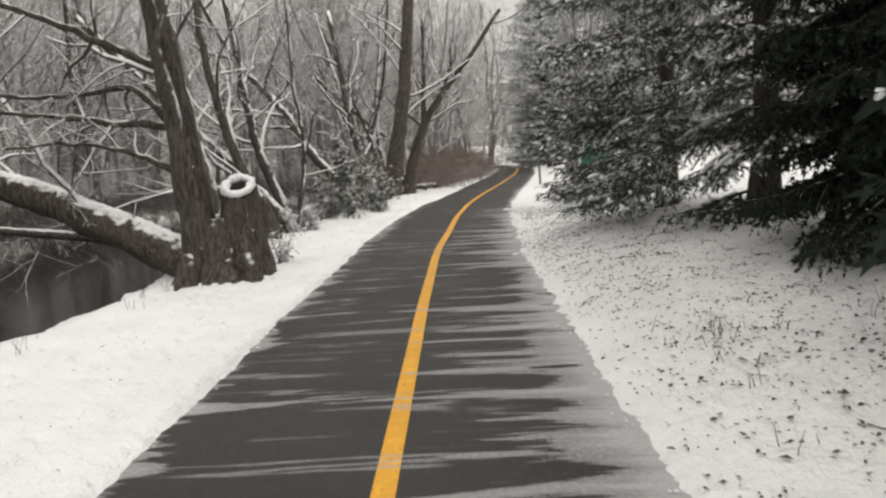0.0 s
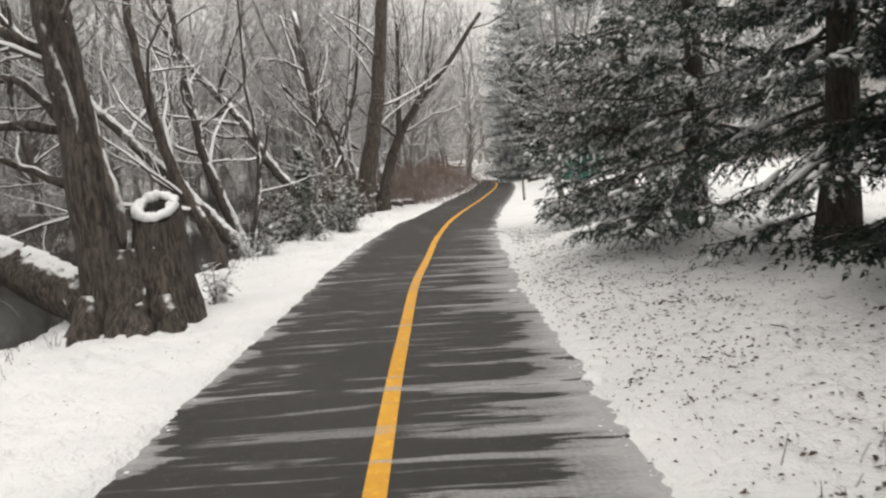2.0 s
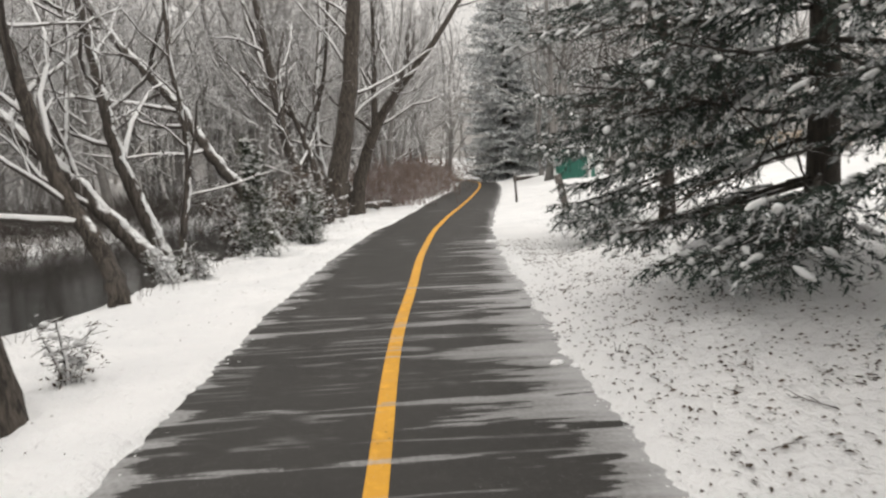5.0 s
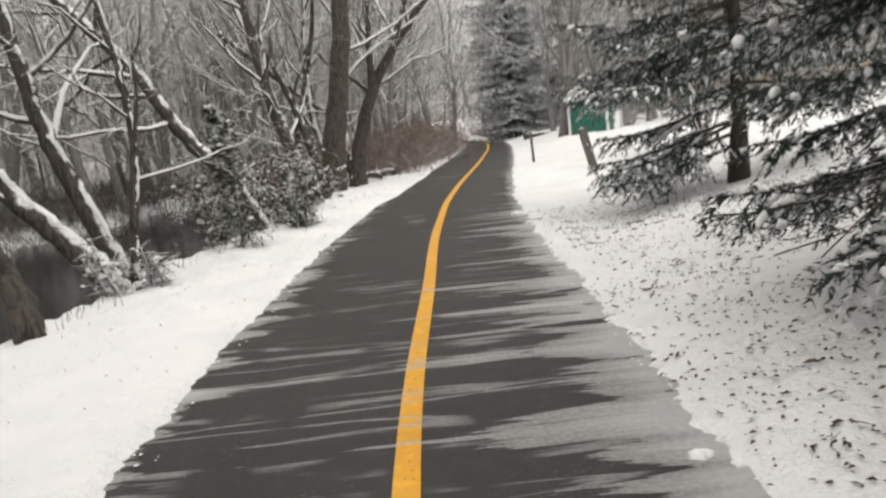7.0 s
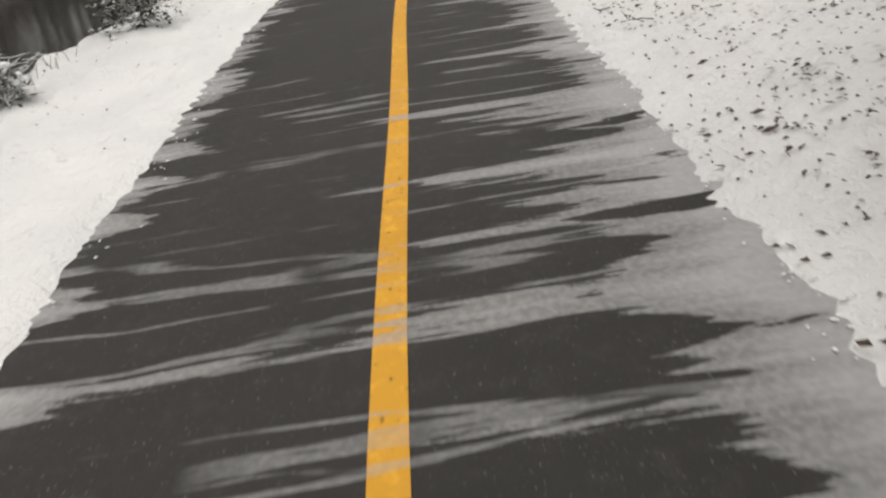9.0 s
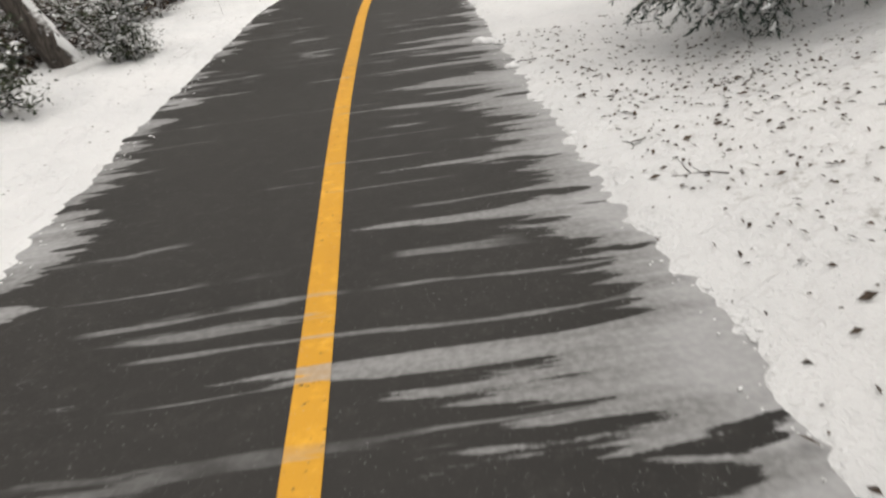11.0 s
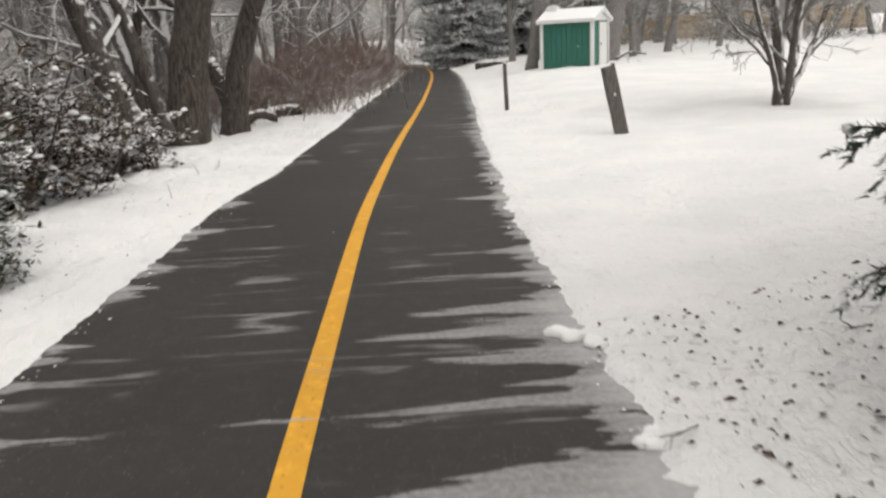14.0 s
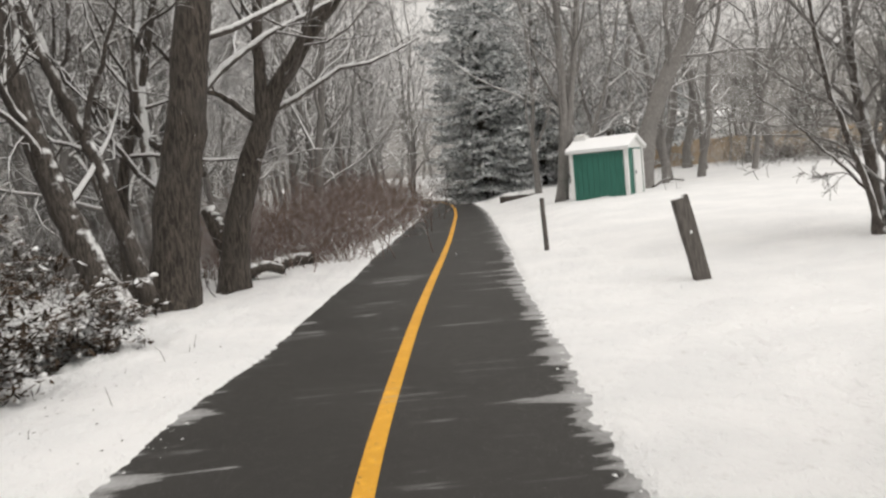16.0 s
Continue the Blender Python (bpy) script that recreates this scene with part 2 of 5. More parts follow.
def bark_material(name, dark, light, snow=0.5, grain=1.0, sides=0.25):
    """Furrowed bark with snow on the upper and windward sides."""
    s = Mat(name, 0.9)
    long = s.vec((15 * grain, 15 * grain, 2.6 * grain))
    furrow = s.noise(1.6, 6, long, 0.65, 0.6)
    patch = s.noise(1.3, 4)
    base = s.mix(s.step(furrow, 0.35, 0.68), dark, light)
    base = s.mix(s.math("MULTIPLY", s.step(patch, 0.45, 0.75), 0.45), base, tuple(0.5 * (a + b) * 0.7 + 0.03 for a, b in zip(dark, light)))
    up = s.math("ADD", s.facing((sides * 0.8, -sides * 0.6, 1.0)), s.math("MULTIPLY", s.math("SUBTRACT", s.noise(5.0, 5), 0.5), 1.5))
    cover = s.step(up, 0.95 - snow, 1.2 - snow)
    s.color(s.mix(cover, base, (0.8, 0.8, 0.8)))
    s.bump(s.math("ADD", furrow, s.math("MULTIPLY", cover, 0.8)), 0.9, 0.03)
    return s.m


def road_material(name, base_a, base_b, worn):
    """Wet asphalt, or the paint on it, under thin snow blown across in streaks. UV: metres across and along."""
    s = Mat(name, 0.55)
    uv = s.t.nodes.new("ShaderNodeUVMap")
    uv.uv_map = "metres"
    split = s.t.nodes.new("ShaderNodeSeparateXYZ")
    s.t.links.new(uv.outputs[0], split.inputs[0])
    u, v = split.outputs[0], split.outputs[1]
    # streaks lie across the path, drawn out by the wind into fingers
    sway = s.math("MULTIPLY", s.math("SUBTRACT", s.noise(0.8, 2, uv.outputs[0]), 0.5), 0.12)
    bent = s.t.nodes.new("ShaderNodeCombineXYZ")
    s.put(bent.inputs[0], u)
    s.put(bent.inputs[1], s.math("ADD", v, s.math("MULTIPLY", sway, u)))
    n1 = s.noise(1.0, 3, s.vec((0.24, 2.9, 1.0), bent.outputs[0]), 0.5, 0.0)
    n2 = s.noise(1.0, 3, s.vec((0.6, 7.5, 1.0), bent.outputs[0], (3.1, 7.7, 0)), 0.55, 0.2)
    n3 = s.noise(1.0, 3, s.vec((2.2, 26.0, 1.0), bent.outputs[0], (1.7, 2.3, 0)), 0.6, 0.3)
    streak = s.math("ADD", s.math("ADD", s.math("MULTIPLY", n1, 0.60), s.math("MULTIPLY", n2, 0.28)), s.math("MULTIPLY", n3, 0.12))
    speck = s.noise(44.0, 4)
    streak = s.math("ADD", streak, s.math("MULTIPLY", s.math("SUBTRACT", speck, 0.5), 0.035))
    # thin cover towards the weather side, bare asphalt towards the stream
    shift = s.math("SUBTRACT", s.math("SUBTRACT", s.math("SUBTRACT", u, s.step(v, 13.5, 10.0, 0.0, 0.16)), s.step(v, 15.5, 17.5, 0.0, 0.14)), s.step(v, 20.0, 22.0, 0.0, 0.18))
    need = s.step(shift, -0.8, 0.95, 0.605, 0.52)
    need = s.math("SUBTRACT", need, s.step(shift, 0.7, 1.5, 0.0, 0.17))
    need = s.math("SUBTRACT", need, s.step(v, 13.0, 9.0, 0.0, 0.01))
    need = s.math("ADD", need, s.step(v, 23.0, 25.0, 0.0, 0.018))
    need = s.math("ADD", need, s.step(v, 21.5, 26.0, 0.0, 0.05))
    need = s.math("SUBTRACT", need, s.step(s.math("ABSOLUTE", u), 1.2, 1.7, 0.0, 0.15))
    over = s.math("SUBTRACT", streak, need)
    cover = s.step(over, 0.0, 0.02)
    melt = s.noise(1.0, 3, s.vec((0.9, 4.2, 1.0), bent.outputs[0], (5.5, 1.1, 0)), 0.5, 0.1)
    cover = s.math("MULTIPLY", cover, s.step(s.math("ADD", melt, s.math("MULTIPLY", s.math("SUBTRACT", speck, 0.5), 0.05)), 0.645, 0.62))
    thick = s.step(over, 0.01, 0.22)
    # single thin lines of drift right across
    n4 = s.noise(1.0, 2, s.vec((0.13, 2.1, 1.0), bent.outputs[0], (9.1, 4.2, 0)), 0.5, 0.1)
    wisp = s.math("SUBTRACT", s.math("ABSOLUTE", s.math("SUBTRACT", n4, 0.5)), s.math("MULTIPLY", s.math("SUBTRACT", n3, 0.45), 0.06))
    wisp = s.math("MULTIPLY", s.step(wisp, 0.014, 0.003), s.step(s.math("ADD", s.noise(0.9, 3, uv.outputs[0]), s.step(v, 15.0, 25.0, 0.03, -0.08)), 0.45, 0.58))
    cover = s.math("MAXIMUM", cover, s.math("MULTIPLY", wisp, 0.75))
    grit = s.noise(160.0, 3)
    blotch = s.noise(0.7, 4)
    base = s.mix(grit, base_a, base_b)
    base = s.mix(s.math("MULTIPLY", s.step(blotch, 0.4, 0.7), 0.35), base, tuple(c * 0.72 for c in base_a))
    base = s.mix(s.math("MULTIPLY", s.step(s.noise(9.0, 6, None, 0.7), 0.48, 0.72), 0.4), base, tuple(min(1.0, c * 1.5) for c in base_b))
    base = s.mix(s.math("MULTIPLY", s.step(s.noise(75.0, 2), 0.66, 0.74), 0.3), base, (0.5, 0.5, 0.5))
    if worn:
        base = s.mix(s.step(s.noise(26.0, 5), 0.63, 0.72), base, (0.10, 0.075, 0.03))
    film = s.mix(thick, tuple(0.19 + 0.35 * c for c in base_b), (0.37, 0.37, 0.375))
    film = s.mix(s.step(s.noise(30, 6), 0.35, 0.7), film, s.mix(0.2, film, (0.62, 0.62, 0.62)))
    s.color(s.mix(s.math("MULTIPLY", cover, 0.94), base, film))
    s.put(s.b.inputs["Roughness"], s.mix(cover, (0.6, 0.6, 0.6), (0.9, 0.9, 0.9)))
    s.b.inputs["Specular IOR Level"].default_value = 0.26
    s.bump(s.math("ADD", s.math("MULTIPLY", grit, 0.5), s.math("MULTIPLY", cover, 1.0)), 0.35, 0.008)
    return s.m


def simple(name, a, b, scale, rough=0.8, bump=0.0, stretch=(1, 1, 1), random=False):
    s = Mat(name, rough)
    n = s.noise(scale, 5, s.vec(stretch))
    c = s.mix(s.step(n, 0.3, 0.7), a, b)
    if random:
        c = s.mix(s.math("MULTIPLY", s.pos.outputs["Random Per Island"], 0.6), c, tuple(0.5 * v for v in a))
    s.color(c)
    if bump:
        s.bump(n, bump, 0.02)
    return s.m


def foliage(name, dark, light, snow):
    """Needles or leaves, each tinted on its own, with patches of snow caught between them."""
    s = Mat(name, 0.7)
    s.b.inputs["Specular IOR Level"].default_value = 0.2
    c = s.mix(s.pos.outputs["Random Per Island"], dark, light)
    dust = s.math("ADD", s.noise(3.4, 5, None, 0.6), s.math("MULTIPLY", s.math("SUBTRACT", s.pos.outputs["Random Per Island"], 0.5), 0.16))
    dust = s.math("ADD", dust, s.math("MULTIPLY", s.facing((0, 0, 1)), 0.05))
    s.color(s.mix(s.math("MULTIPLY", s.step(dust, 0.80 - snow, 0.88 - snow), 0.9), c, (0.78, 0.79, 0.8)))
    return s.m


M_SNOW = snow_material()
M_CAP = plain_snow()
M_BARK = bark_material("furrowed_bark", (0.02, 0.016, 0.0125), (0.112, 0.094, 0.078), 0.12, 1.0, 0.35)
M_LIMB = bark_material("limb_bark", (0.05, 0.042, 0.036), (0.15, 0.13, 0.115), 0.68, 1.6, 0.6)
M_LEAN = bark_material("leaning_bark", (0.03, 0.025, 0.02), (0.12, 0.102, 0.088), 0.34, 1.3, 0.42)
M_BRUSH = bark_material("dark_brush_bark", (0.05, 0.042, 0.036), (0.13, 0.11, 0.095), 0.2, 2.0, 0.2)
# bark of the wood is paled: haze is painted into the colour
M_WOOD = bark_material("hazed_wood_bark", (0.14, 0.131, 0.123), (0.28, 0.266, 0.253), 0.34, 1.3, 0.3)
# twigs are lightened and snowed more heavily in place of haze too
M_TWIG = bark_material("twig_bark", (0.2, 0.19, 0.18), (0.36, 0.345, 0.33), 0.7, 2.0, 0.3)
# darker copy of the twig colour without painted haze, for nearer trees
M_UNHAZED_TWIG = bark_material("unhazed_twig_bark", (0.09, 0.08, 0.072), (0.19, 0.172, 0.158), 0.55, 2.0, 0.3)
M_SPRUCE_BARK = bark_material("spruce_bark", (0.03, 0.025, 0.02), (0.10, 0.085, 0.07), 0.05, 1.4, 0.2)
M_NEEDLE = foliage("spruce_needles", (0.03, 0.044, 0.036), (0.074, 0.1, 0.08), 0.285)
# near-black copy of the spruce green: shade put into the colour, little snow
M_NEEDLE_SHADED = foliage("shaded_needles", (0.010, 0.016, 0.012), (0.027, 0.039, 0.029), 0.04)
# lightened green and extra snow dust stand in for haze on far conifers
M_NEEDLE_HAZED = foliage("hazed_needles", (0.14, 0.162, 0.155), (0.25, 0.272, 0.26), 0.38)
M_LEAF = foliage("evergreen_leaves", (0.024, 0.034, 0.02), (0.08, 0.085, 0.052), 0.24)
M_BROWNLEAF = foliage("browned_leaves", (0.028, 0.021, 0.015), (0.10, 0.068, 0.045), 0.24)
M_REDBRUSH = bark_material("reddish_brush", (0.125, 0.08, 0.062), (0.235, 0.16, 0.13), 0.36, 2.0, 0.2)
M_ROAD = road_material("wet_asphalt", (0.018, 0.0168, 0.0155), (0.038, 0.036, 0.033), False)
M_LINE = road_material("yellow_paint", (0.60, 0.29, 0.02), (0.68, 0.36, 0.035), True)
M_LITTER = simple("dead_leaf", (0.05, 0.038, 0.028), (0.13, 0.09, 0.062), 30, 0.9, 0, (1, 1, 1), True)
M_POST = simple("weathered_post_wood", (0.065, 0.058, 0.053), (0.13, 0.117, 0.105), 7, 0.85, 0.6, (6, 6, 0.7))
M_GREEN = simple("green_paint", (0.022, 0.115, 0.085), (0.035, 0.16, 0.12), 3, 0.55, 0.2, (8, 8, 0.5))
M_WHITE = simple("white_paint", (0.66, 0.66, 0.65), (0.78, 0.78, 0.77), 2, 0.6, 0.1, (4, 4, 0.6))
M_FENCE = simple("tan_fence_boards", (0.30, 0.22, 0.14), (0.44, 0.34, 0.23), 2, 0.85, 0.4, (5, 5, 0.4))
# near-black lining for the inside of the stump
M_HOLE = simple("dark_hollow_lining", (0.012, 0.01, 0.008), (0.03, 0.025, 0.02), 12, 0.95, 0.6)
M_HOUSE = simple("pale_siding", (0.46, 0.46, 0.45), (0.56, 0.56, 0.55), 0.8, 0.8, 0.2, (0.4, 0.4, 6))
M_DARK = simple("dark_roofing", (0.05, 0.05, 0.055), (0.10, 0.10, 0.11), 2, 0.8, 0.3)


def water_material():
    s = Mat("stream_water", 0.12)
    s.color((0.014, 0.014, 0.013))
    s.b.inputs["Specular IOR Level"].default_value = 0.35
    s.b.inputs["IOR"].default_value = 1.33
    n = s.noise(2.2, 3, s.vec((1, 1, 1)))
    s.bump(n, 0.12, 0.03)
    return s.m


M_WATER = water_material()

# ---- ground, path, water ----
def build_ground():
    d_mid = np.concatenate([-np.geomspace(4.06, 330, 40)[::-1], np.arange(-4.0, -2.28, 0.055), np.arange(-2.25, -1.29, 0.045), [-0.9, -0.3, 0.3, 0.8], np.arange(1.15, 1.95, 0.045), np.arange(2.0, 3.3, 0.075), np.geomspace(3.4, 330, 46)])
    ys = np.concatenate([-np.geomspace(2, 260, 16)[::-1], np.arange(-1.5, 3.0, 0.3), np.arange(3.0, 30, 0.045), np.arange(30, 34, 0.1), np.arange(34, 60, 0.25), np.geomspace(60, 420, 46)])
    dd, yy = np.meshgrid(d_mid, ys)
    xx = middle(yy) + dd
    bed_fine = ground_z(xx, yy)
    rim = snow_edge(dd, yy)
    blend = smooth(2.1, 2.6, np.abs(dd))
    z = (-0.035 + rim * (0.065 + bed_fine * 0.9)) * (1 - blend) + (bed_fine + 0.03) * blend
    g = Geo()
    g.v.append(np.stack([xx, yy, z], -1).reshape(-1, 3))
    w, h = len(d_mid), len(ys)
    idx = np.arange(w * h).reshape(h, w)
    quads = np.stack([idx[:-1, :-1], idx[:-1, 1:], idx[1:, 1:], idx[1:, :-1]], -1).reshape(-1, 4)
    g.f, g.m = quads.tolist(), [0] * len(quads)
    ob = part("ground", g, [M_SNOW])
    return tagged(ob, "snow-covered ground with a bare earthen stream bank", "ground", kind="structure")


def strip(name, d0, d1, z, mat, cols, y0=-30.0, y1=130.0, stepy=0.5):
    ys = np.arange(y0, y1 + 0.01, stepy)
    ds = np.linspace(d0, d1, cols)
    mid = middle(ys)
    tan = np.gradient(mid, ys)
    nx, ny = 1 / np.hypot(1, tan), -tan / np.hypot(1, tan)
    along = np.concatenate([[0], np.cumsum(np.hypot(np.diff(mid), np.diff(ys)))]) + y0
    verts, uvs = [], []
    for k in range(len(ys)):
        for d in ds:
            verts.append((mid[k] + nx[k] * d, ys[k] + ny[k] * d, z - 0.012 * (d / 1.8) ** 2))
            uvs.append((d, along[k]))
    faces = []
    for k in range(len(ys) - 1):
        for j in range(cols - 1):
            a = k * cols + j
            faces.append((a, a + 1, a + cols + 1, a + cols))
    me = bpy.data.meshes.new(name)
    me.from_pydata(verts, [], faces)
    layer = me.uv_layers.new(name="metres")
    flat = np.array(uvs, np.float32)[np.array(faces).ravel()].ravel()
    layer.data.foreach_set("uv", flat)
    me.materials.append(mat)
    me.polygons.foreach_set("use_smooth", np.ones(len(faces), bool))
    return new(name, me)


build_ground()
tagged(strip("road", -2.05, 2.05, 0.0, M_ROAD, 9), "dark wet asphalt path with blown snow streaks", "path", kind="structure")
tagged(strip("centre_line", -0.066, 0.066, 0.005, M_LINE, 3), "solid yellow centre line on the asphalt path", "road marking", kind="structure")

g = Geo()
g.add([(-60, -60, -0.5), (0, -60, -0.5), (0, 48, -0.5), (-60, 48, -0.5)], [(0, 1, 2, 3)])
tagged(part("water", g, [M_WATER], shade=False), "dark still stream water between snowy banks", "water", kind="structure")

# ---- trees ----
def unit(v):
    v = np.asarray(v, float)
    return v / (np.linalg.norm(v) + 1e-9)


def turned(d, angle, rng):
    """A direction at that angle to d, round a chance azimuth."""
    a = unit(np.cross(d, (0.3, 0.5, 0.8)))
    b = np.cross(d, a)
    t = rng.uniform(0, 2 * np.pi)
    return unit(d * np.cos(angle) + (a * np.cos(t) + b * np.sin(t)) * np.sin(angle))


def wander(p, d, length, steps, wob, up, rng):
    pts = [np.array(p, float)]
    d = unit(d)
    for _ in range(steps):
        d = unit(d + rng.normal(0, wob, 3) + np.array([0, 0, up]))
        pts.append(pts[-1] + d * length / steps)
    return np.array(pts)


def branch_out(geo, rng, pts, r0, r1, level, last, spread, count, first=0.3, droop=0.05, least=0.004):
    """Side branches along a line, and theirs, down to the last level."""
    seg = np.linalg.norm(np.diff(pts, axis=0), axis=1).sum()
    n = count[level]
    for k in range(n):
        f = first + (1 - first) * (k + rng.uniform(0.1, 0.9)) / n
        i = min(int(f * (len(pts) - 1)), len(pts) - 2)
        w = f * (len(pts) - 1) - i
        p = pts[i] * (1 - w) + pts[i + 1] * w
        d = unit(pts[i + 1] - pts[i])
        r = (r0 + (r1 - r0) * f) * rng.uniform(0.42, 0.62)
        r = min(r, (0.075, 0.05, 0.03, 0.02)[level])
        length = seg * rng.uniform(0.32, 0.6) * (1.15 - 0.5 * f) * (0.8 if level == 0 else 1)
        nd = turned(d, radians(rng.uniform(*spread)), rng)
        steps = (6, 4, 2, 2)[level]
        sub = wander(p, nd, length, steps, (0.20, 0.24, 0.28, 0.3)[level], droop, rng)
        r = max(r, least)
        rr = np.linspace(r, max(r * 0.28, least), len(sub))
        geo.tube(sub, rr, (5, 3, 3, 3)[level], 0, False)
        if level < last:
            branch_out(geo, rng, sub, r, max(r * 0.28, 0.004), level + 1, last, spread, count, 0.2, droop, least)


def snow_strips(pts, radii, rng):
    """Ragged strips of snow along the upper, weather side of a leaning stem."""
    found = []
    k = np.linspace(0, len(pts) - 1, len(pts) * 3)
    line = np.stack([np.interp(k, np.arange(len(pts)), pts[:, c]) for c in range(3)], 1)
    rad = np.interp(k, np.arange(len(pts)), radii)
    tan = np.gradient(line, axis=0)
    tan /= np.linalg.norm(tan, axis=1)[:, None] + 1e-9
    up = np.array([0.55, -0.35, 0.75]) - tan * (tan @ np.array([0.55, -0.35, 0.75]))[:, None]
    grip = np.linalg.norm(up, axis=1)
    up /= grip[:, None] + 1e-9
    i = int(rng.integers(1, 4))
    while i < len(line) - 4 and line[i][2] < 6.5:
        n = min(int(rng.integers(5, 16)), len(line) - i)
        if grip[i] > 0.45 and n > 3:
            run = slice(i, i + n)
            shape = np.sin(np.linspace(0.25, np.pi - 0.25, n)) ** 0.5 * rng.uniform(0.7, 1.1, n)
            g = Geo()
            g.tube(line[run] + up[run] * (rad[run] * 0.78)[:, None] + rng.normal(0, 0.006, (n, 3)), rad[run] * 0.46 * shape, 7, 0, True, 0.25, i)
            found.append(g)
        i += n + int(rng.integers(0, 3))
    return found


def bare_tree(name, x, y, lines, label, count=(7, 6, 5), seed=0, barks=None, group="", sides=10, last=2, spread=(30, 65), first=0.3, z=None, rough=0.08, droop=0.04, ridge=False, least=0.004):
    """A leafless tree. lines: stems as (points in world, radius below, radius above)."""
    rng = np.random.default_rng(seed)
    base = float(ground_z(x, y)) - 0.1 if z is None else z
    at = np.array([x, y, base])
    tree = thing(name, x, y, base, label, "tree", group)
    barks = barks or (M_BARK, M_LIMB)
    limbs = Geo()
    for n, (pts, r0, r1) in enumerate(lines):
        pts = np.array(pts, float) - at
        t = np.linspace(0, len(pts) - 1, (len(pts) - 1) * 6 + 1)
        fine = np.stack([np.interp(t, np.arange(len(pts)), pts[:, c]) for c in range(3)], 1)
        for _ in range(3):
            fine[1:-1] = (fine[:-2] + fine[2:] + 2 * fine[1:-1]) / 4
        fine[1:-1] += rng.normal(0, 0.012, fine[1:-1].shape)
        rad = np.linspace(r0, r1, len(fine))
        if n == 0:
            h = np.linspace(0, 1, len(fine))
            rad = rad * (1 + 0.35 * np.exp(-h * 14))
        stem = Geo()
        stem.tube(fine, rad, sides, 0, True, rough, seed + n)
        body = part("trunk" if n == 0 else "stem", stem, [barks[0]], tree)
        if ridge:
            for strip_geo in snow_strips(fine, rad, rng):
                part("snow_strip", strip_geo, [M_CAP], body)
        branch_out(limbs, rng, fine, r0, r1, 0, last, spread, count, first, droop, least)
    if limbs.v:
        part("crown", limbs, [barks[1]], tree, "snow-lined bare branches")
    return tree


# --- the split tree with the hollow stump beside the stream ---
def hollow_stump(x, y, z):
    rng = np.random.default_rng(3)
    ob = thing("hollow_tree_stump", x, y, z, "thick hollow tree stump rimmed with snow on the stream bank", "tree stump")
    sides, rows = 28, 14
    g = Geo()
    verts, faces = [], []
    for i in range(rows):
        h = i / (rows - 1)
        for j in range(sides):
            a = 2 * np.pi * j / sides
            r = 0.285 + 0.2 * (1 - h) ** 1.5 + 0.035 * np.sin(5 * a + 1) * (1 - h) + 0.05 * (vnoise(a * 2.5, h * 4, 21) - 0.5) + 0.03 * (vnoise(a * 7, h * 9, 22) - 0.5)
            px, py = r * np.cos(a), r * np.sin(a)
            top = 1.42 + 0.62 * py
            verts.append((px, py, h * top - 0.12 * (1 - h)))
    for i in range(rows - 1):
        for j in range(sides):
            k = (j + 1) % sides
            faces.append((i * sides + j, i * sides + k, (i + 1) * sides + k, (i + 1) * sides + j))
    g.add(verts, faces)
    # inner wall of the hollow
    inner = []
    for i, (r, dz) in enumerate(((0.285, 0.0), (0.14, -0.03), (0.13, -0.25), (0.12, -0.5), (0.01, -0.52))):
        for j in range(sides):
            a = 2 * np.pi * j / sides
            rr = r * (1 + 0.12 * (vnoise(a * 2, i, 23) - 0.5))
            inner.append((rr * np.cos(a), rr * np.sin(a), 1.42 + 0.62 * rr * np.sin(a) + dz))
    f2 = [(i * sides + j, i * sides + (j + 1) % sides, (i + 1) * sides + (j + 1) % sides, (i + 1) * sides + j) for i in range(4) for j in range(sides)]
    part("trunk", g, [M_BARK], ob)
    g2 = Geo()
    g2.add(inner, f2)
    part("hollow", g2, [M_HOLE], ob, "near-black hollow")
    ring = Geo()
    ang = np.linspace(0, 2 * np.pi, 46)
    pts = np.stack([0.205 * np.cos(ang), 0.205 * np.sin(ang), 1.44 + 0.62 * 0.205 * np.sin(ang)], 1)
    rad = 0.062 + 0.05 * (vnoise(np.cos(ang) * 6 + 9, np.sin(ang) * 6 + 9, 24) - 0.5) + 0.014 * (vnoise(np.cos(ang) * 17 + 9, np.sin(ang) * 17 + 9, 25) - 0.5)
    rad[-1] = rad[0]
    ring.tube(pts, rad, 12, 0, False, 0.25, 5)
    part("snow_rim", ring, [M_CAP], ob, "thick ring of snow")
    return ob


hollow_stump(-3.1, 11.95, 0.0)
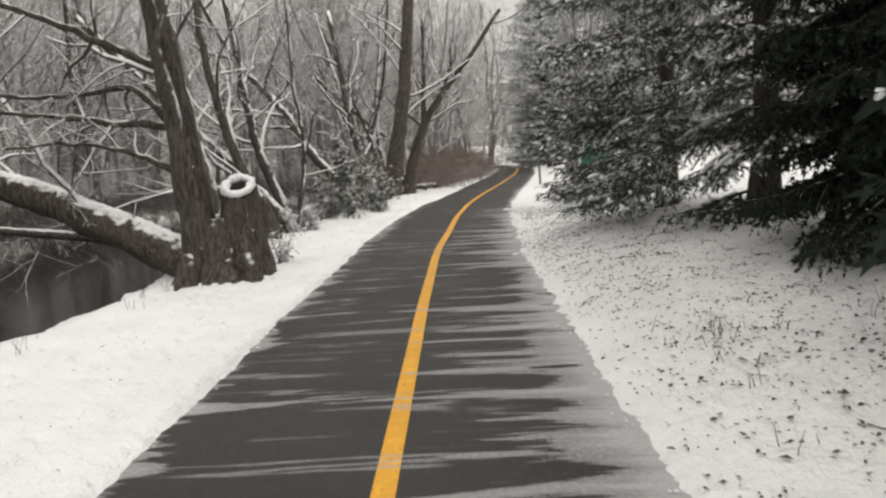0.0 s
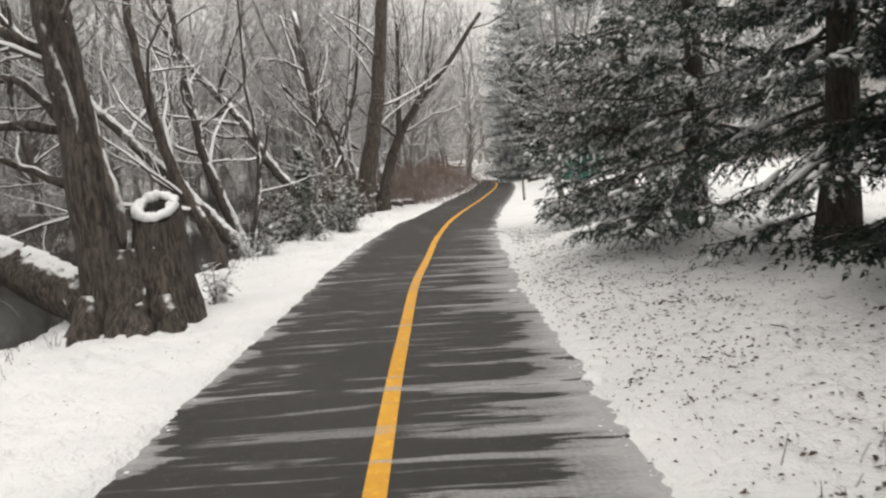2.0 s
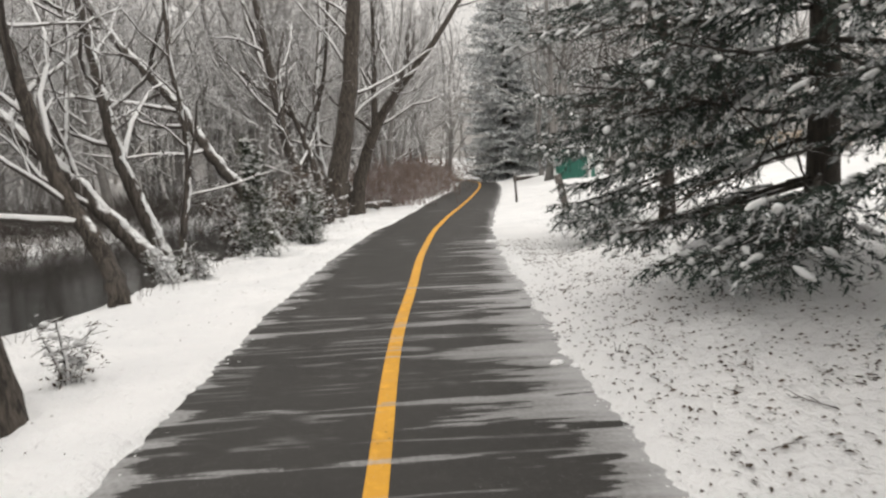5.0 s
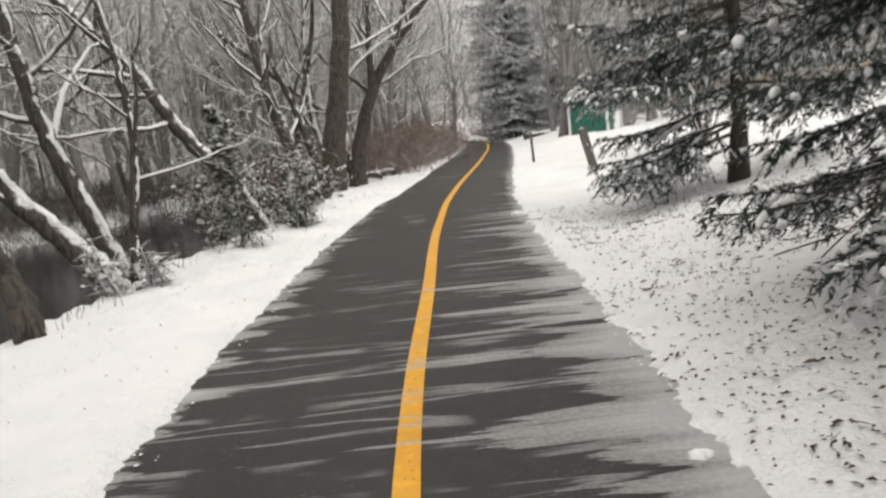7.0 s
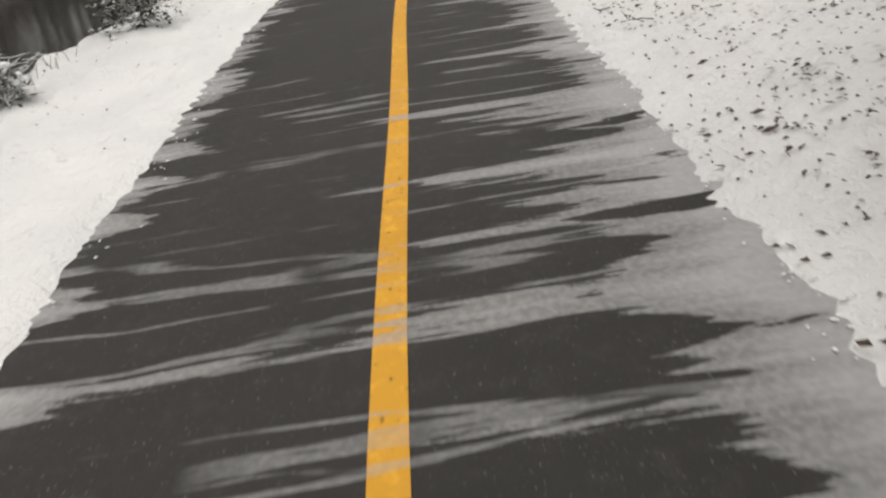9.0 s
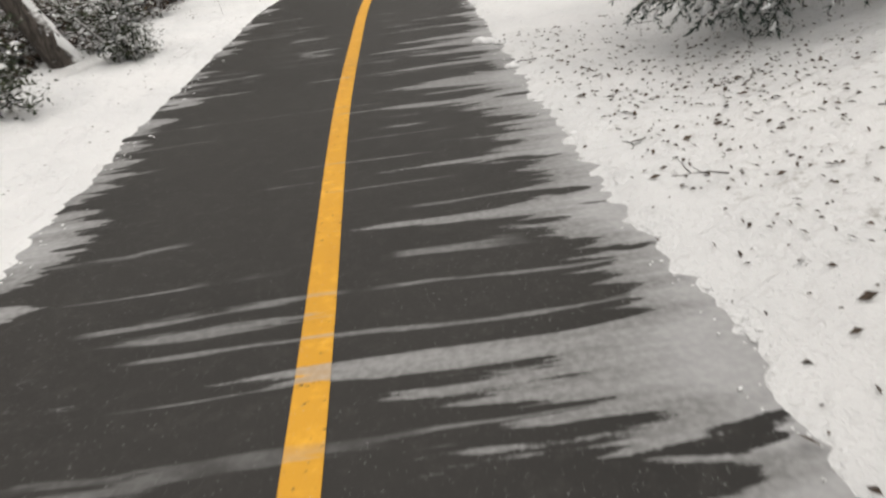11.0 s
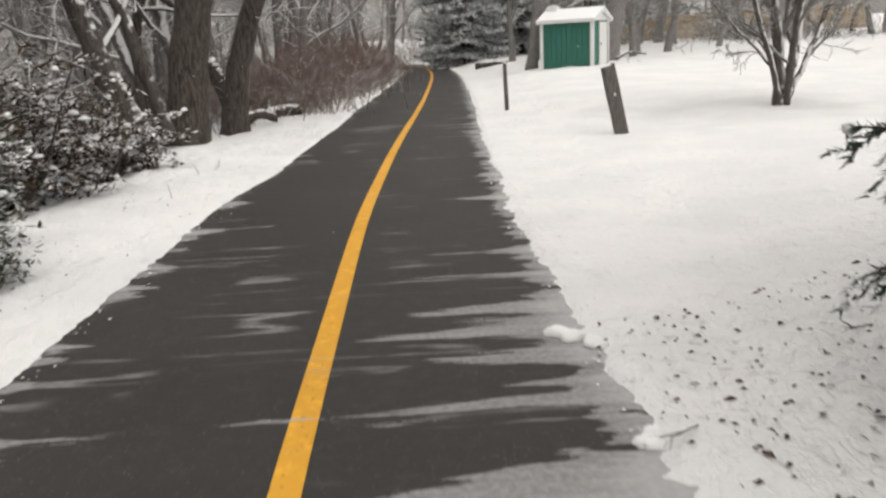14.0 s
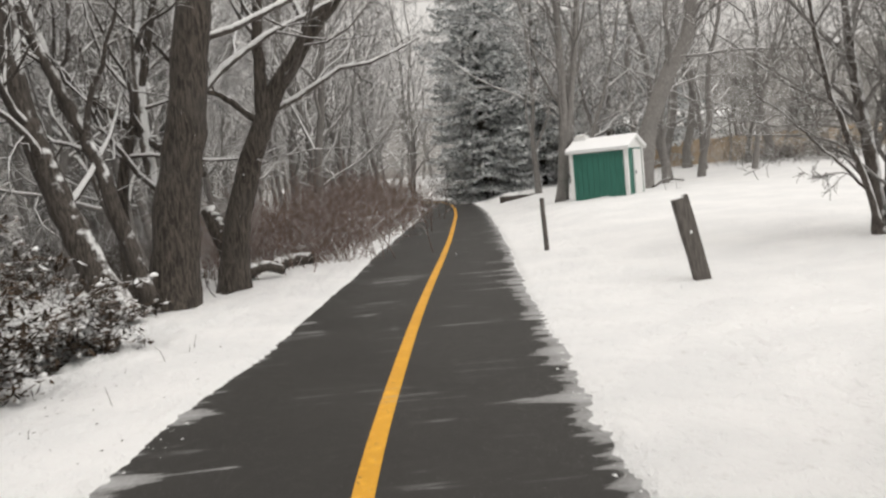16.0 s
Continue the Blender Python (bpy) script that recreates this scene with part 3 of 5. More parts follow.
split = bare_tree("split_trunk_tree", -3.78, 11.85,
    [([(-3.68, 11.85, -0.15), (-3.73, 11.8, 1.0), (-3.82, 11.8, 2.2), (-3.97, 11.8, 3.3), (-4.1, 11.8, 4.3), (-4.35, 11.9, 7.0), (-4.6, 12.2, 11.0)], 0.29, 0.12),
     ([(-4.1, 12.0, 2.42), (-5.04, 11.9, 2.53), (-5.82, 11.7, 2.68), (-7.2, 11.4, 2.8)], 0.07, 0.02),
     ([(-4.1, 12.0, 2.5), (-4.63, 12.1, 3.09), (-5.34, 12.2, 3.0), (-6.65, 12.3, 3.0), (-7.6, 12.2, 3.3)], 0.06, 0.02),
     ([(-4.1, 11.9, 3.3), (-5.23, 11.7, 3.89), (-6.47, 11.5, 4.4), (-8.0, 11.2, 5.0)], 0.07, 0.02),
     ([(-4.05, 11.8, 1.75), (-4.57, 11.7, 2.05), (-5.43, 11.6, 2.25), (-6.4, 11.5, 2.2)], 0.055, 0.015)],
    "tall dark furrowed tree with snow-lined side branches", (8, 6, 4), 11, sides=14, first=0.25, spread=(35, 70), droop=0.01)

def bark_slab(tree):
    """A torn strip of bark standing off the trunk, plastered with snow."""
    g = Geo()
    at = np.array(tree.matrix_basis.translation)
    pts = np.array([(-3.6, 11.62, 2.75), (-3.54, 11.58, 2.3), (-3.46, 11.56, 1.85), (-3.38, 11.55, 1.45), (-3.36, 11.56, 1.05)]) - at
    t = np.linspace(0, 4, 17)
    fine = np.stack([np.interp(t, np.arange(5), pts[:, c]) for c in range(3)], 1)
    g.tube(fine, np.interp(t, [0, 1, 3, 4], [0.01, 0.026, 0.055, 0.045]), 9, 0, True, 0.8, 6)
    part("bark_slab", g, [bark_material("plastered_bark", (0.05, 0.04, 0.035), (0.16, 0.14, 0.12), 0.2, 1.0, 0.8)], tree, "torn bark plastered with snow")


bark_slab(split)


def root_flare(tree):
    """The broad old root mass that joins the trunk and the hollow stump."""
    g = Geo()
    at = np.array(tree.matrix_basis.translation)
    for k, (x, y, r, h, lean) in enumerate(((-3.42, 11.78, 0.36, 0.95, 0.0), (-3.0, 11.62, 0.17, 0.4, 0.25), (-3.3, 11.5, 0.2, 0.36, 0.1), (-3.85, 11.6, 0.2, 0.45, -0.1))):
        pts = np.array([(x + lean * (1 - t) * 0.5, y - 0.12 * (1 - t), -0.2 + (h + 0.2) * t) for t in np.linspace(0, 1, 8)]) - at
        g.tube(pts, r * np.linspace(1.25, 0.45, 8), 14, 0, True, 0.28, 40 + k)
    part("root_flare", g, [M_BARK], tree, "gnarled broad root mass")


root_flare(split)


def fallen_limb(name, pts, r0, r1, label, snow=True, seed=0, twigs=5):
    pts = np.array(pts, float)
    base = pts[0]
    ob = thing(name, *base, label, "log")
    rng = np.random.default_rng(seed)
    t = np.linspace(0, len(pts) - 1, (len(pts) - 1) * 6 + 1)
    fine = np.stack([np.interp(t, np.arange(len(pts)), (pts - base)[:, c]) for c in range(3)], 1)
    for _ in range(3):
        fine[1:-1] = (fine[:-2] + fine[2:] + 2 * fine[1:-1]) / 4
    g = Geo()
    g.tube(fine, np.linspace(r0, r1, len(fine)), 10, 0, True, 0.14, seed)
    part("trunk", g, [M_BARK], ob)
    if twigs:
        b = Geo()
        branch_out(b, rng, fine, r0 * 0.4, r1 * 0.4, 0, 1, (40, 75), (twigs, 4, 3), 0.2, 0.03)
        part("crown", b, [M_LIMB], ob, "snow-lined bare branches")
    if snow:
        s = Geo()
        k = len(fine)
        for i in range(2, k - 1):
            f = i / k
            if rng.uniform() < 0.97:
                r = r0 + (r1 - r0) * f
                d = fine[min(i + 1, k - 1)] - fine[i - 1]
                s.lump(fine[i] + np.array([0, 0, r * 0.72]), (np.linalg.norm(d) * 0.5, r * 0.62, r * 0.5), math.atan2(d[1], d[0]), 0, rng)
        part("snow_cover", s, [M_CAP], ob, "snow lying along the top")
    return ob


fallen_limb("fallen_tree", [(-4.0, 12.2, 0.2), (-4.99, 12.6, 0.66), (-5.8, 12.8, 0.98), (-6.58, 12.9, 1.36), (-7.3, 13.0, 1.62), (-8.6, 13.1, 1.95), (-11, 13.4, 2.3)], 0.33, 0.19, "fallen dark trunk arching over the stream, topped with snow", True, 4)
fallen_limb("fallen_branch", [(-5.0, 13.2, 0.45), (-6.5, 14.0, 0.62), (-8.5, 14.8, 0.75), (-10.5, 15.4, 1.1)], 0.10, 0.05, "thin fallen branch over the stream with snow", True, 5)

# --- leaning trees of the near bank ---
bare_tree("leaning_tree", -3.62, 16.75, [([(-3.6, 16.75, -0.2), (-3.66, 16.8, 0.42), (-3.95, 16.9, 1.0), (-4.25, 17.0, 1.5), (-4.55, 17.0, 2.4), (-4.8, 17.0, 3.5), (-4.95, 17.1, 4.5), (-5.3, 17.3, 8.0)], 0.14, 0.06)],
    "slim dark tree leaning over the stream", (8, 6, 4), 21, barks=(M_BARK, M_LIMB), spread=(35, 70))
bare_tree("leaning_tree", -3.65, 19.4, [([(-3.62, 19.4, -0.15), (-4.05, 19.4, 0.5), (-4.6, 19.4, 1.1), (-5.2, 19.4, 1.85), (-6.03, 19.4, 2.7), (-6.85, 19.4, 3.6), (-8.6, 19.3, 5.6)], 0.17, 0.08)],
    "thick trunk leaning far over the stream, snow along its back", (7, 6, 4), 22, barks=(M_LEAN, M_LIMB), ridge=True, spread=(35, 75))
bare_tree("leaning_tree", -3.9, 20.3, [([(-3.85, 20.2, -0.15), (-4.3, 20.3, 1.05), (-4.7, 20.3, 2.2), (-4.85, 20.3, 3.2), (-5.0, 20.3, 4.4), (-5.4, 20.3, 7.5)], 0.15, 0.06),
     ([(-3.75, 20.1, 0.0), (-3.6, 20.0, 0.8), (-3.43, 20.0, 1.7), (-3.42, 20.0, 2.7), (-3.57, 20.0, 3.6), (-3.6, 20.1, 6.0)], 0.075, 0.035)],
    "two-stemmed tree leaning from the snowy bank", (8, 6, 5), 23, barks=(M_LEAN, M_LIMB), ridge=True, spread=(35, 75))
bare_tree("leaning_tree", -2.95, 24.9, [([(-2.75, 25, -0.2), (-3.3, 24.9, 1.15), (-4.15, 24.9, 2.15), (-4.7, 24.9, 3.3), (-5.38, 24.9, 4.1), (-6.3, 24.9, 5.2), (-7.4, 24.8, 7.5)], 0.17, 0.07)],
    "dark crooked tree leaning over the stream with snowy limbs", (9, 7, 5), 24, barks=(M_LEAN, M_LIMB), ridge=True, spread=(35, 75))
bare_tree("snow_plastered_tree", -2.3, 36.3, [([(-2.25, 36.2, -0.1), (-2.4, 36.1, 1.2), (-2.68, 36, 2.6), (-2.66, 36, 4.5), (-2.36, 36, 6.3), (-2.2, 36, 9)], 0.15, 0.06), ([(-2.9, 36.3, 0.0), (-3.4, 36, 1.5), (-4.07, 36, 4.1), (-4.61, 36, 6.1), (-5.2, 36, 8.5)], 0.13, 0.05)],
    "two-stemmed tree plastered with snow on one side", (8, 6, 5), 25, barks=(bark_material("snow_plastered_bark", (0.07, 0.06, 0.05), (0.2, 0.18, 0.16), 0.5, 1.0, 0.9), M_LIMB))
bare_tree("big_furrowed_tree", -2.05, 34.2, [([(-2.12, 34.2, -0.15), (-1.92, 34.2, 1.3), (-1.5, 34.2, 3.2), (-1.2, 34.2, 5.0), (-0.8, 34.2, 8.5), (-0.6, 34.4, 14)], 0.40, 0.2)],
    "big straight tree with deeply furrowed grey-brown bark", (8, 6, 5), 26, sides=18, first=0.38, rough=0.1)
bare_tree("leaning_path_tree", -1.4, 36.0, [([(-1.4, 36, -0.15), (-1.15, 36, 1.4), (-0.75, 36, 2.6), (-0.2, 36, 3.7), (0.6, 36, 4.75), (1.65, 36, 5.95), (3.3, 36, 8.2)], 0.27, 0.08), ([(-0.5, 36, 3.2), (-0.45, 36, 4.2), (-0.4, 36.1, 5.5), (-0.3, 36.2, 8.0)], 0.14, 0.06), ([(-0.55, 36, 3.05), (-1.1, 35.8, 3.6), (-1.6, 35.6, 3.8), (-2.2, 35.5, 4.6)], 0.07, 0.03)],
    "dark tree leaning out over the path", (8, 6, 5), 27, sides=14, first=0.4)
bare_tree("bank_tree", -2.6, 33.1, [([(-2.55, 33, 0.0), (-3.05, 33, 1.3), (-3.45, 33, 2.7), (-3.68, 33, 4.2), (-4.2, 33, 8)], 0.25, 0.1)], "dark leaning tree behind a leafy shrub", (8, 6, 5), 28, barks=(M_LEAN, M_LIMB))
bare_tree("bank_tree", -2.5, 33.9, [([(-2.3, 33.6, 0.2), (-2.65, 33.5, 2.0), (-3.1, 33.5, 3.4), (-3.65, 33.5, 4.8), (-4.6, 33.4, 7.5)], 0.13, 0.05)], "slim leaning tree with snow along its upper side", (8, 6, 5), 29, barks=(M_LEAN, M_LIMB))
bare_tree("bank_tree", -3.2, 36.2, [([(-3.26, 36, 0.0), (-3.25, 36, 2.0), (-2.6, 36, 4), (-2.2, 36, 5.5), (-1.8, 36, 9)], 0.12, 0.05)], "slim crooked tree beside the big trunk", (8, 6, 5), 30)
fallen_limb("leaning_dead_branch", [(-5.4, 36.4, 5.6), (-4.0, 36.2, 4.2), (-2.6, 36.0, 2.9), (-1.6, 35.6, 2.2)], 0.09, 0.06, "long dead branch hung up in the trees, snow along it", True, 31, 3)
fallen_limb("snowy_log", [(-0.9, 38.4, 0.12), (-0.5, 38.9, 0.2), (-0.1, 39.4, 0.15)], 0.16, 0.13, "short dark log at the path side with snow", True, 33, 0)
fallen_limb("snowy_log", [(-1.6, 36.9, 0.1), (-0.9, 37.2, 0.3), (-0.6, 37.6, 0.12)], 0.12, 0.09, "broken log between trunks with snow", True, 34, 2)
fallen_limb("leaning_snowy_slab", [(-2.0, 37.6, 1.55), (-1.65, 37.3, 0.8), (-1.3, 37.1, 0.05)], 0.16, 0.3, "broken trunk slab plastered with snow behind the big tree", True, 35, 0)

# --- trees of the lawn and behind ---
bare_tree("many_stemmed_tree", 9.55, 32.75, [([(9.55, 32.75, 0), (9.4, 32.75, 1.4), (9.2, 32.75, 2.65), (9.05, 32.75, 4.1), (8.8, 32.75, 7)], 0.12, 0.045), ([(9.65, 32.85, 0), (9.85, 32.85, 1.3), (9.95, 32.95, 2.6), (10.25, 33, 4.5), (10.6, 33.1, 7)], 0.11, 0.045), ([(9.6, 32.65, 0.1), (9.55, 32.4, 1.5), (9.6, 32.2, 3), (9.5, 32, 6)], 0.08, 0.035), ([(9.5, 32.75, 0.7), (8.8, 32.7, 1.4), (8.1, 32.6, 2.0), (7.2, 32.5, 2.7)], 0.03, 0.01), ([(9.5, 32.7, 0.2), (9.1, 32.6, 1.3), (8.6, 32.6, 2.6), (8.2, 32.5, 4.4), (7.9, 32.4, 6.5)], 0.06, 0.025), ([(9.7, 32.8, 0.2), (10.3, 32.9, 1.4), (10.9, 33, 2.8), (11.6, 33.1, 5)], 0.06, 0.025)],
    "many-stemmed bare tree on the snowy lawn", (12, 8, 6), 41, barks=(M_LIMB, M_WOOD), spread=(25, 60), first=0.18, least=0.006)
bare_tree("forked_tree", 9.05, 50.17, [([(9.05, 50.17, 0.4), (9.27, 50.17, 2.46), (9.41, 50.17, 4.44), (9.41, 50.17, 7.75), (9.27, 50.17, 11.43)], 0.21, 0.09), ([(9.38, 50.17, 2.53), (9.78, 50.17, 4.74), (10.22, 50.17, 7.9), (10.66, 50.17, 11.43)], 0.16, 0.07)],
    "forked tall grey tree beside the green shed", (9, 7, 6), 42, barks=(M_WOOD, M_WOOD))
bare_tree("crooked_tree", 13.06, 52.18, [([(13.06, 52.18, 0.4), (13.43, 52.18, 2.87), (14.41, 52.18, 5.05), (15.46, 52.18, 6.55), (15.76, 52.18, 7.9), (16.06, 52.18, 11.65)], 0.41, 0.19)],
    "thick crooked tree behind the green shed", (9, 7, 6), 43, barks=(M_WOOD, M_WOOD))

# ---- spruces ----
def bough_mesh(name, length, seed, needle, density, mats, snow=True, fine=True, slim=0.27):
    """One drooping spruce bough along +y: stem, side shoots, hanging shoots with needles, and snow pads."""
    rng = np.random.default_rng(seed)
    g = Geo()
    s = np.linspace(0, 1, 10)
    sway = rng.normal(0, 0.05)
    stem = np.stack([sway * length * np.sin(s * 3), s * length, length * (-0.16 * s ** 1.2 + 0.10 * s ** 4)], 1)
    g.tube(stem, np.linspace(0.012 * length + 0.006, 0.005, 10), 5, 0, False)
    lines = []
    step = 0.17 if fine else 0.3
    f = 0.16
    side = 1
    while f < 1.0:
        p = np.array([np.interp(f, s, stem[:, c]) for c in range(3)])
        l = min((1 - f) * 0.5 * length + 0.16, 0.95) * rng.uniform(0.7, 1.1)
        ang = radians(rng.uniform(38, 62))
        d = np.array([side * np.sin(ang), np.cos(ang), rng.uniform(-0.12, 0.12)])
        t = np.linspace(0, 1, 4)[:, None]
        shoot = p + d * l * t + np.array([0, 0, -0.28 * l]) * t ** 2
        lines.append(shoot)
        g.tube(shoot, np.linspace(0.007, 0.003, 4), 3, 0, False)
        k = 0.12
        hand = 1
        while k < l and fine:
            q = p + d * k + np.array([0, 0, -0.28 * l * (k / l) ** 2])
            ll = rng.uniform(0.10, 0.26) * (1.1 - 0.5 * k / l)
            a2 = math.atan2(d[0], d[1]) + hand * radians(rng.uniform(35, 60))
            dd = np.array([np.sin(a2), np.cos(a2), rng.uniform(-1.1, -0.05)])
            lines.append(np.stack([q, q + dd * ll * 0.5, q + dd * ll + np.array([0, 0, -0.06 * ll])]))
            k += rng.uniform(0.06, 0.11)
            hand = -hand
        f += step / length * rng.uniform(0.3, 0.55)
        side = -side
    lines.append(stem[5:])
    # needles: slim blades round each shoot
    P, A = [], []
    for ln in lines:
        for a, b in zip(ln[:-1], ln[1:]):
            d = b - a
            m = max(2, int(np.linalg.norm(d) * density))
            t = rng.uniform(0, 1, m)[:, None]
            P.append(a + d * t)
            A.append(np.repeat(unit(d)[None], m, 0))
    P, A = np.concatenate(P), np.concatenate(A)
    R = rng.normal(0, 1, P.shape)
    R[:, 2] += 0.15
    R -= A * (R * A).sum(1)[:, None]
    R /= np.linalg.norm(R, axis=1)[:, None] + 1e-9
    size = needle * rng.uniform(0.7, 1.25, len(P))[:, None]
    W = np.cross(A, R) * size * slim
    tip = P + (A * 0.75 + R * 0.75) * size
    verts = np.stack([P - W, P + W, tip], 1).reshape(-1, 3)
    base = g.n
    g.v.append(verts)
    tri = np.arange(len(verts)).reshape(-1, 3) + base
    g.f += tri.tolist()
    g.m += [1] * len(tri)
    g.n += len(verts)
    if snow:
        # snow lies along the upper shoots like fingers
        for ln in lines:
            if len(ln) == 4 and rng.uniform() < snow:
                a, b = sorted(rng.uniform(0.15, 1.0, 2))
                t = np.linspace(a, max(b, a + 0.25), 4) * 3
                pts = np.stack([np.interp(t, np.arange(4), ln[:, c]) for c in range(3)], 1)
                pts[:, 2] += 0.016
                r = rng.uniform(0.016, 0.034)
                g.tube(pts + rng.normal(0, 0.006, pts.shape), np.array([0.5, 1.0, 0.85, 0.4]) * r, 5, 2, True, 0.3, seed)
    return g.mesh(name, mats)


NEAR_BOUGHS = {L: [bough_mesh("bough", L, 100 + int(L * 10) + k, 0.048, dens, [M_SPRUCE_BARK, M_NEEDLE, M_CAP], (0.85, 0.35)[k], True, 0.19) for k in range(2)] for L, dens in ((2.7, 88), (1.9, 100), (1.2, 115))}
SHADED_BOUGHS = {L: [bough_mesh("bough", L, 200 + int(L * 10) + k, 0.058, dens, [M_SPRUCE_BARK, M_NEEDLE_SHADED, M_CAP], 0.04) for k in range(2)] for L, dens in ((2.7, 50), (1.9, 58))}
# high tops and side spruces share the shade-darkened needles
HIGH_BOUGHS = {L: [bough_mesh("bough", L, 400 + int(L * 10) + k, 0.15, 22, [M_SPRUCE_BARK, M_NEEDLE_SHADED, M_CAP], 0.1, False) for k in range(2)] for L in (3.4, 2.2)}
FAR_BOUGHS = {L: [bough_mesh("bough", L, 300 + int(L * 10) + k, 0.2, 15, [M_SPRUCE_BARK, M_NEEDLE_HAZED, M_CAP], 0.5, False) for k in range(2)] for L in (3.8, 2.2)}


def spruce(x, y, height, reach, r0, label, seed, boughs, rows, low=0.6, limit=None, skirt=0.25, tilt_low=-14, crown=0.35, gap=0.42, extra=()):
    """A spruce: trunk and tiers of boughs. reach: how far the longest boughs go."""
    rng = np.random.default_rng(seed)
    base = float(ground_z(x, y)) - 0.05
    tree = thing("spruce_tree", x, y, base, label, "spruce", "spruces beside the path")
    g = Geo()
    hs = np.linspace(0, height, 14)
    g.tube(np.stack([0.06 * np.sin(hs), 0.05 * np.cos(hs * 0.7), hs], 1), np.maximum(r0 * (1 - hs / height) * (1 + 0.4 * np.exp(-hs * 3)), 0.012), 10, 0, True, 0.1, seed)
    part("trunk", g, [M_SPRUCE_BARK], tree)
    for way, l, z, tilt in extra:
        pick = min(boughs, key=lambda v: abs(v - l))
        ob = part("bough", boughs[pick][int(rng.integers(2))], None, tree)
        ob.matrix_basis = pose(0, 0, z, 0, 0, way) @ pose(0, 0, 0, tilt, rng.uniform(-8, 8), 0) @ Matrix.Diagonal((l / pick, l / pick, l / pick, 1))
    z = low
    turn = rng.uniform(0, 360)
    while z < height * 0.97:
        h = z / height
        full = reach * min(1.0, skirt + 2.6 * h + 0.35) * (1 - max(0.0, h - crown) / (1 - crown)) + 0.25
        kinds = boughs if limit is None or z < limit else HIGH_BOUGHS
        n = rows if h < 0.55 else max(4, rows - 2)
        for k in range(n):
            turn += 360 / n + rng.uniform(-22, 22)
            l = full * rng.uniform(0.7, 1.04)
            pick = min(kinds, key=lambda v: abs(v - l))
            ob = part("bough", kinds[pick][int(rng.integers(2))], None, tree)
            tilt = tilt_low + 40 * h + rng.uniform(-9, 7)
            ob.matrix_basis = pose(0, 0, z + rng.uniform(-0.2, 0.2), 0, 0, turn) @ pose(0, 0, 0, tilt, rng.uniform(-16, 16), 0) @ Matrix.Diagonal((l / pick, l / pick, l / pick, 1))
        z += gap + 0.25 * h
    return tree


# two spruces added out of view to darken the snow beside the path
spruce(6.0, -0.6, 11, 3.2, 0.24, "dense spruce added out of view to shade the path side", 49, HIGH_BOUGHS, 8, 0.9, skirt=0.5, tilt_low=-12, gap=0.5)
spruce(5.6, 3.4, 12, 3.3, 0.24, "dense spruce added out of view to shade the path side", 50, HIGH_BOUGHS, 10, 1.2, skirt=0.5, tilt_low=-12, gap=0.45)
spruce(5.3, 7.3, 11, 2.5, 0.22, "dense spruce with shade painted into its needles, shading the snow below", 51, SHADED_BOUGHS, 14, 1.0, 5.5, skirt=0.5, tilt_low=-18, gap=0.32)
spruce(4.65, 10.8, 12, 2.4, 0.2, "tall dark spruce with low drooping boughs over snow", 52, NEAR_BOUGHS, 6, 1.6, 6.5, skirt=0.4, tilt_low=-10, gap=0.52,
    extra=((72, 1.5, 0.5, -12), (100, 2.0, 1.0, -9)))
SECOND = spruce(4.2, 13.9, 12, 2.2, 0.165, "tall spruce with snow-dusted boughs beside the path", 53, NEAR_BOUGHS, 4, 1.5, 6.5, skirt=0.3, tilt_low=-10, gap=0.56,
    extra=((92, 2.4, 0.85, -6), (112, 2.2, 0.7, -9), (72, 2.2, 0.9, -8), (143, 2.75, 0.9, -9), (127, 2.3, 0.85, -9), (96, 2.4, 1.5, -5), (84, 2.3, 1.9, -5), (106, 2.3, 2.2, -4)))
spruce(5.15, 20.7, 12, 2.45, 0.125, "spruce with a bare lower trunk and snow-dusted boughs", 54, NEAR_BOUGHS, 5, 1.6, 7.5, skirt=0.3, tilt_low=-9, gap=0.54, crown=0.45,
    extra=((107, 2.3, 0.95, -8), (66, 2.2, 0.8, -10), (53, 2.25, 1.25, -6), (90, 2.25, 1.0, -8), (80, 2.1, 0.6, -8), (100, 2.75, 1.95, -6), (84, 2.7, 2.1, -5), (110, 2.4, 2.5, -4)))
spruce(10.6, 75, 22, 3.9, 0.3, "dense conifer with snow dust and painted haze at the bend of the path", 55, FAR_BOUGHS, 10, 0.6, gap=0.42, skirt=0.6, crown=0.5, tilt_low=-6)
spruce(16.2, 81, 24, 4.8, 0.3, "tall conifer behind the shed, greyed by painted haze", 56, FAR_BOUGHS, 7, 1.0, gap=0.6, skirt=0.5, crown=0.5)
spruce(19.5, 74, 19, 4.8, 0.3, "tall conifer behind the shed, greyed by painted haze", 57, FAR_BOUGHS, 5, 1.2, gap=0.65)
spruce(25.0, 79, 18, 4.6, 0.3, "tall conifer behind the shed, greyed by painted haze", 59, FAR_BOUGHS, 5, 1.2, gap=0.7)
spruce(14.6, 93, 17, 4.2, 0.3, "conifer far along the path, pale with painted haze", 58, FAR_BOUGHS, 5, 0.8, gap=0.7)


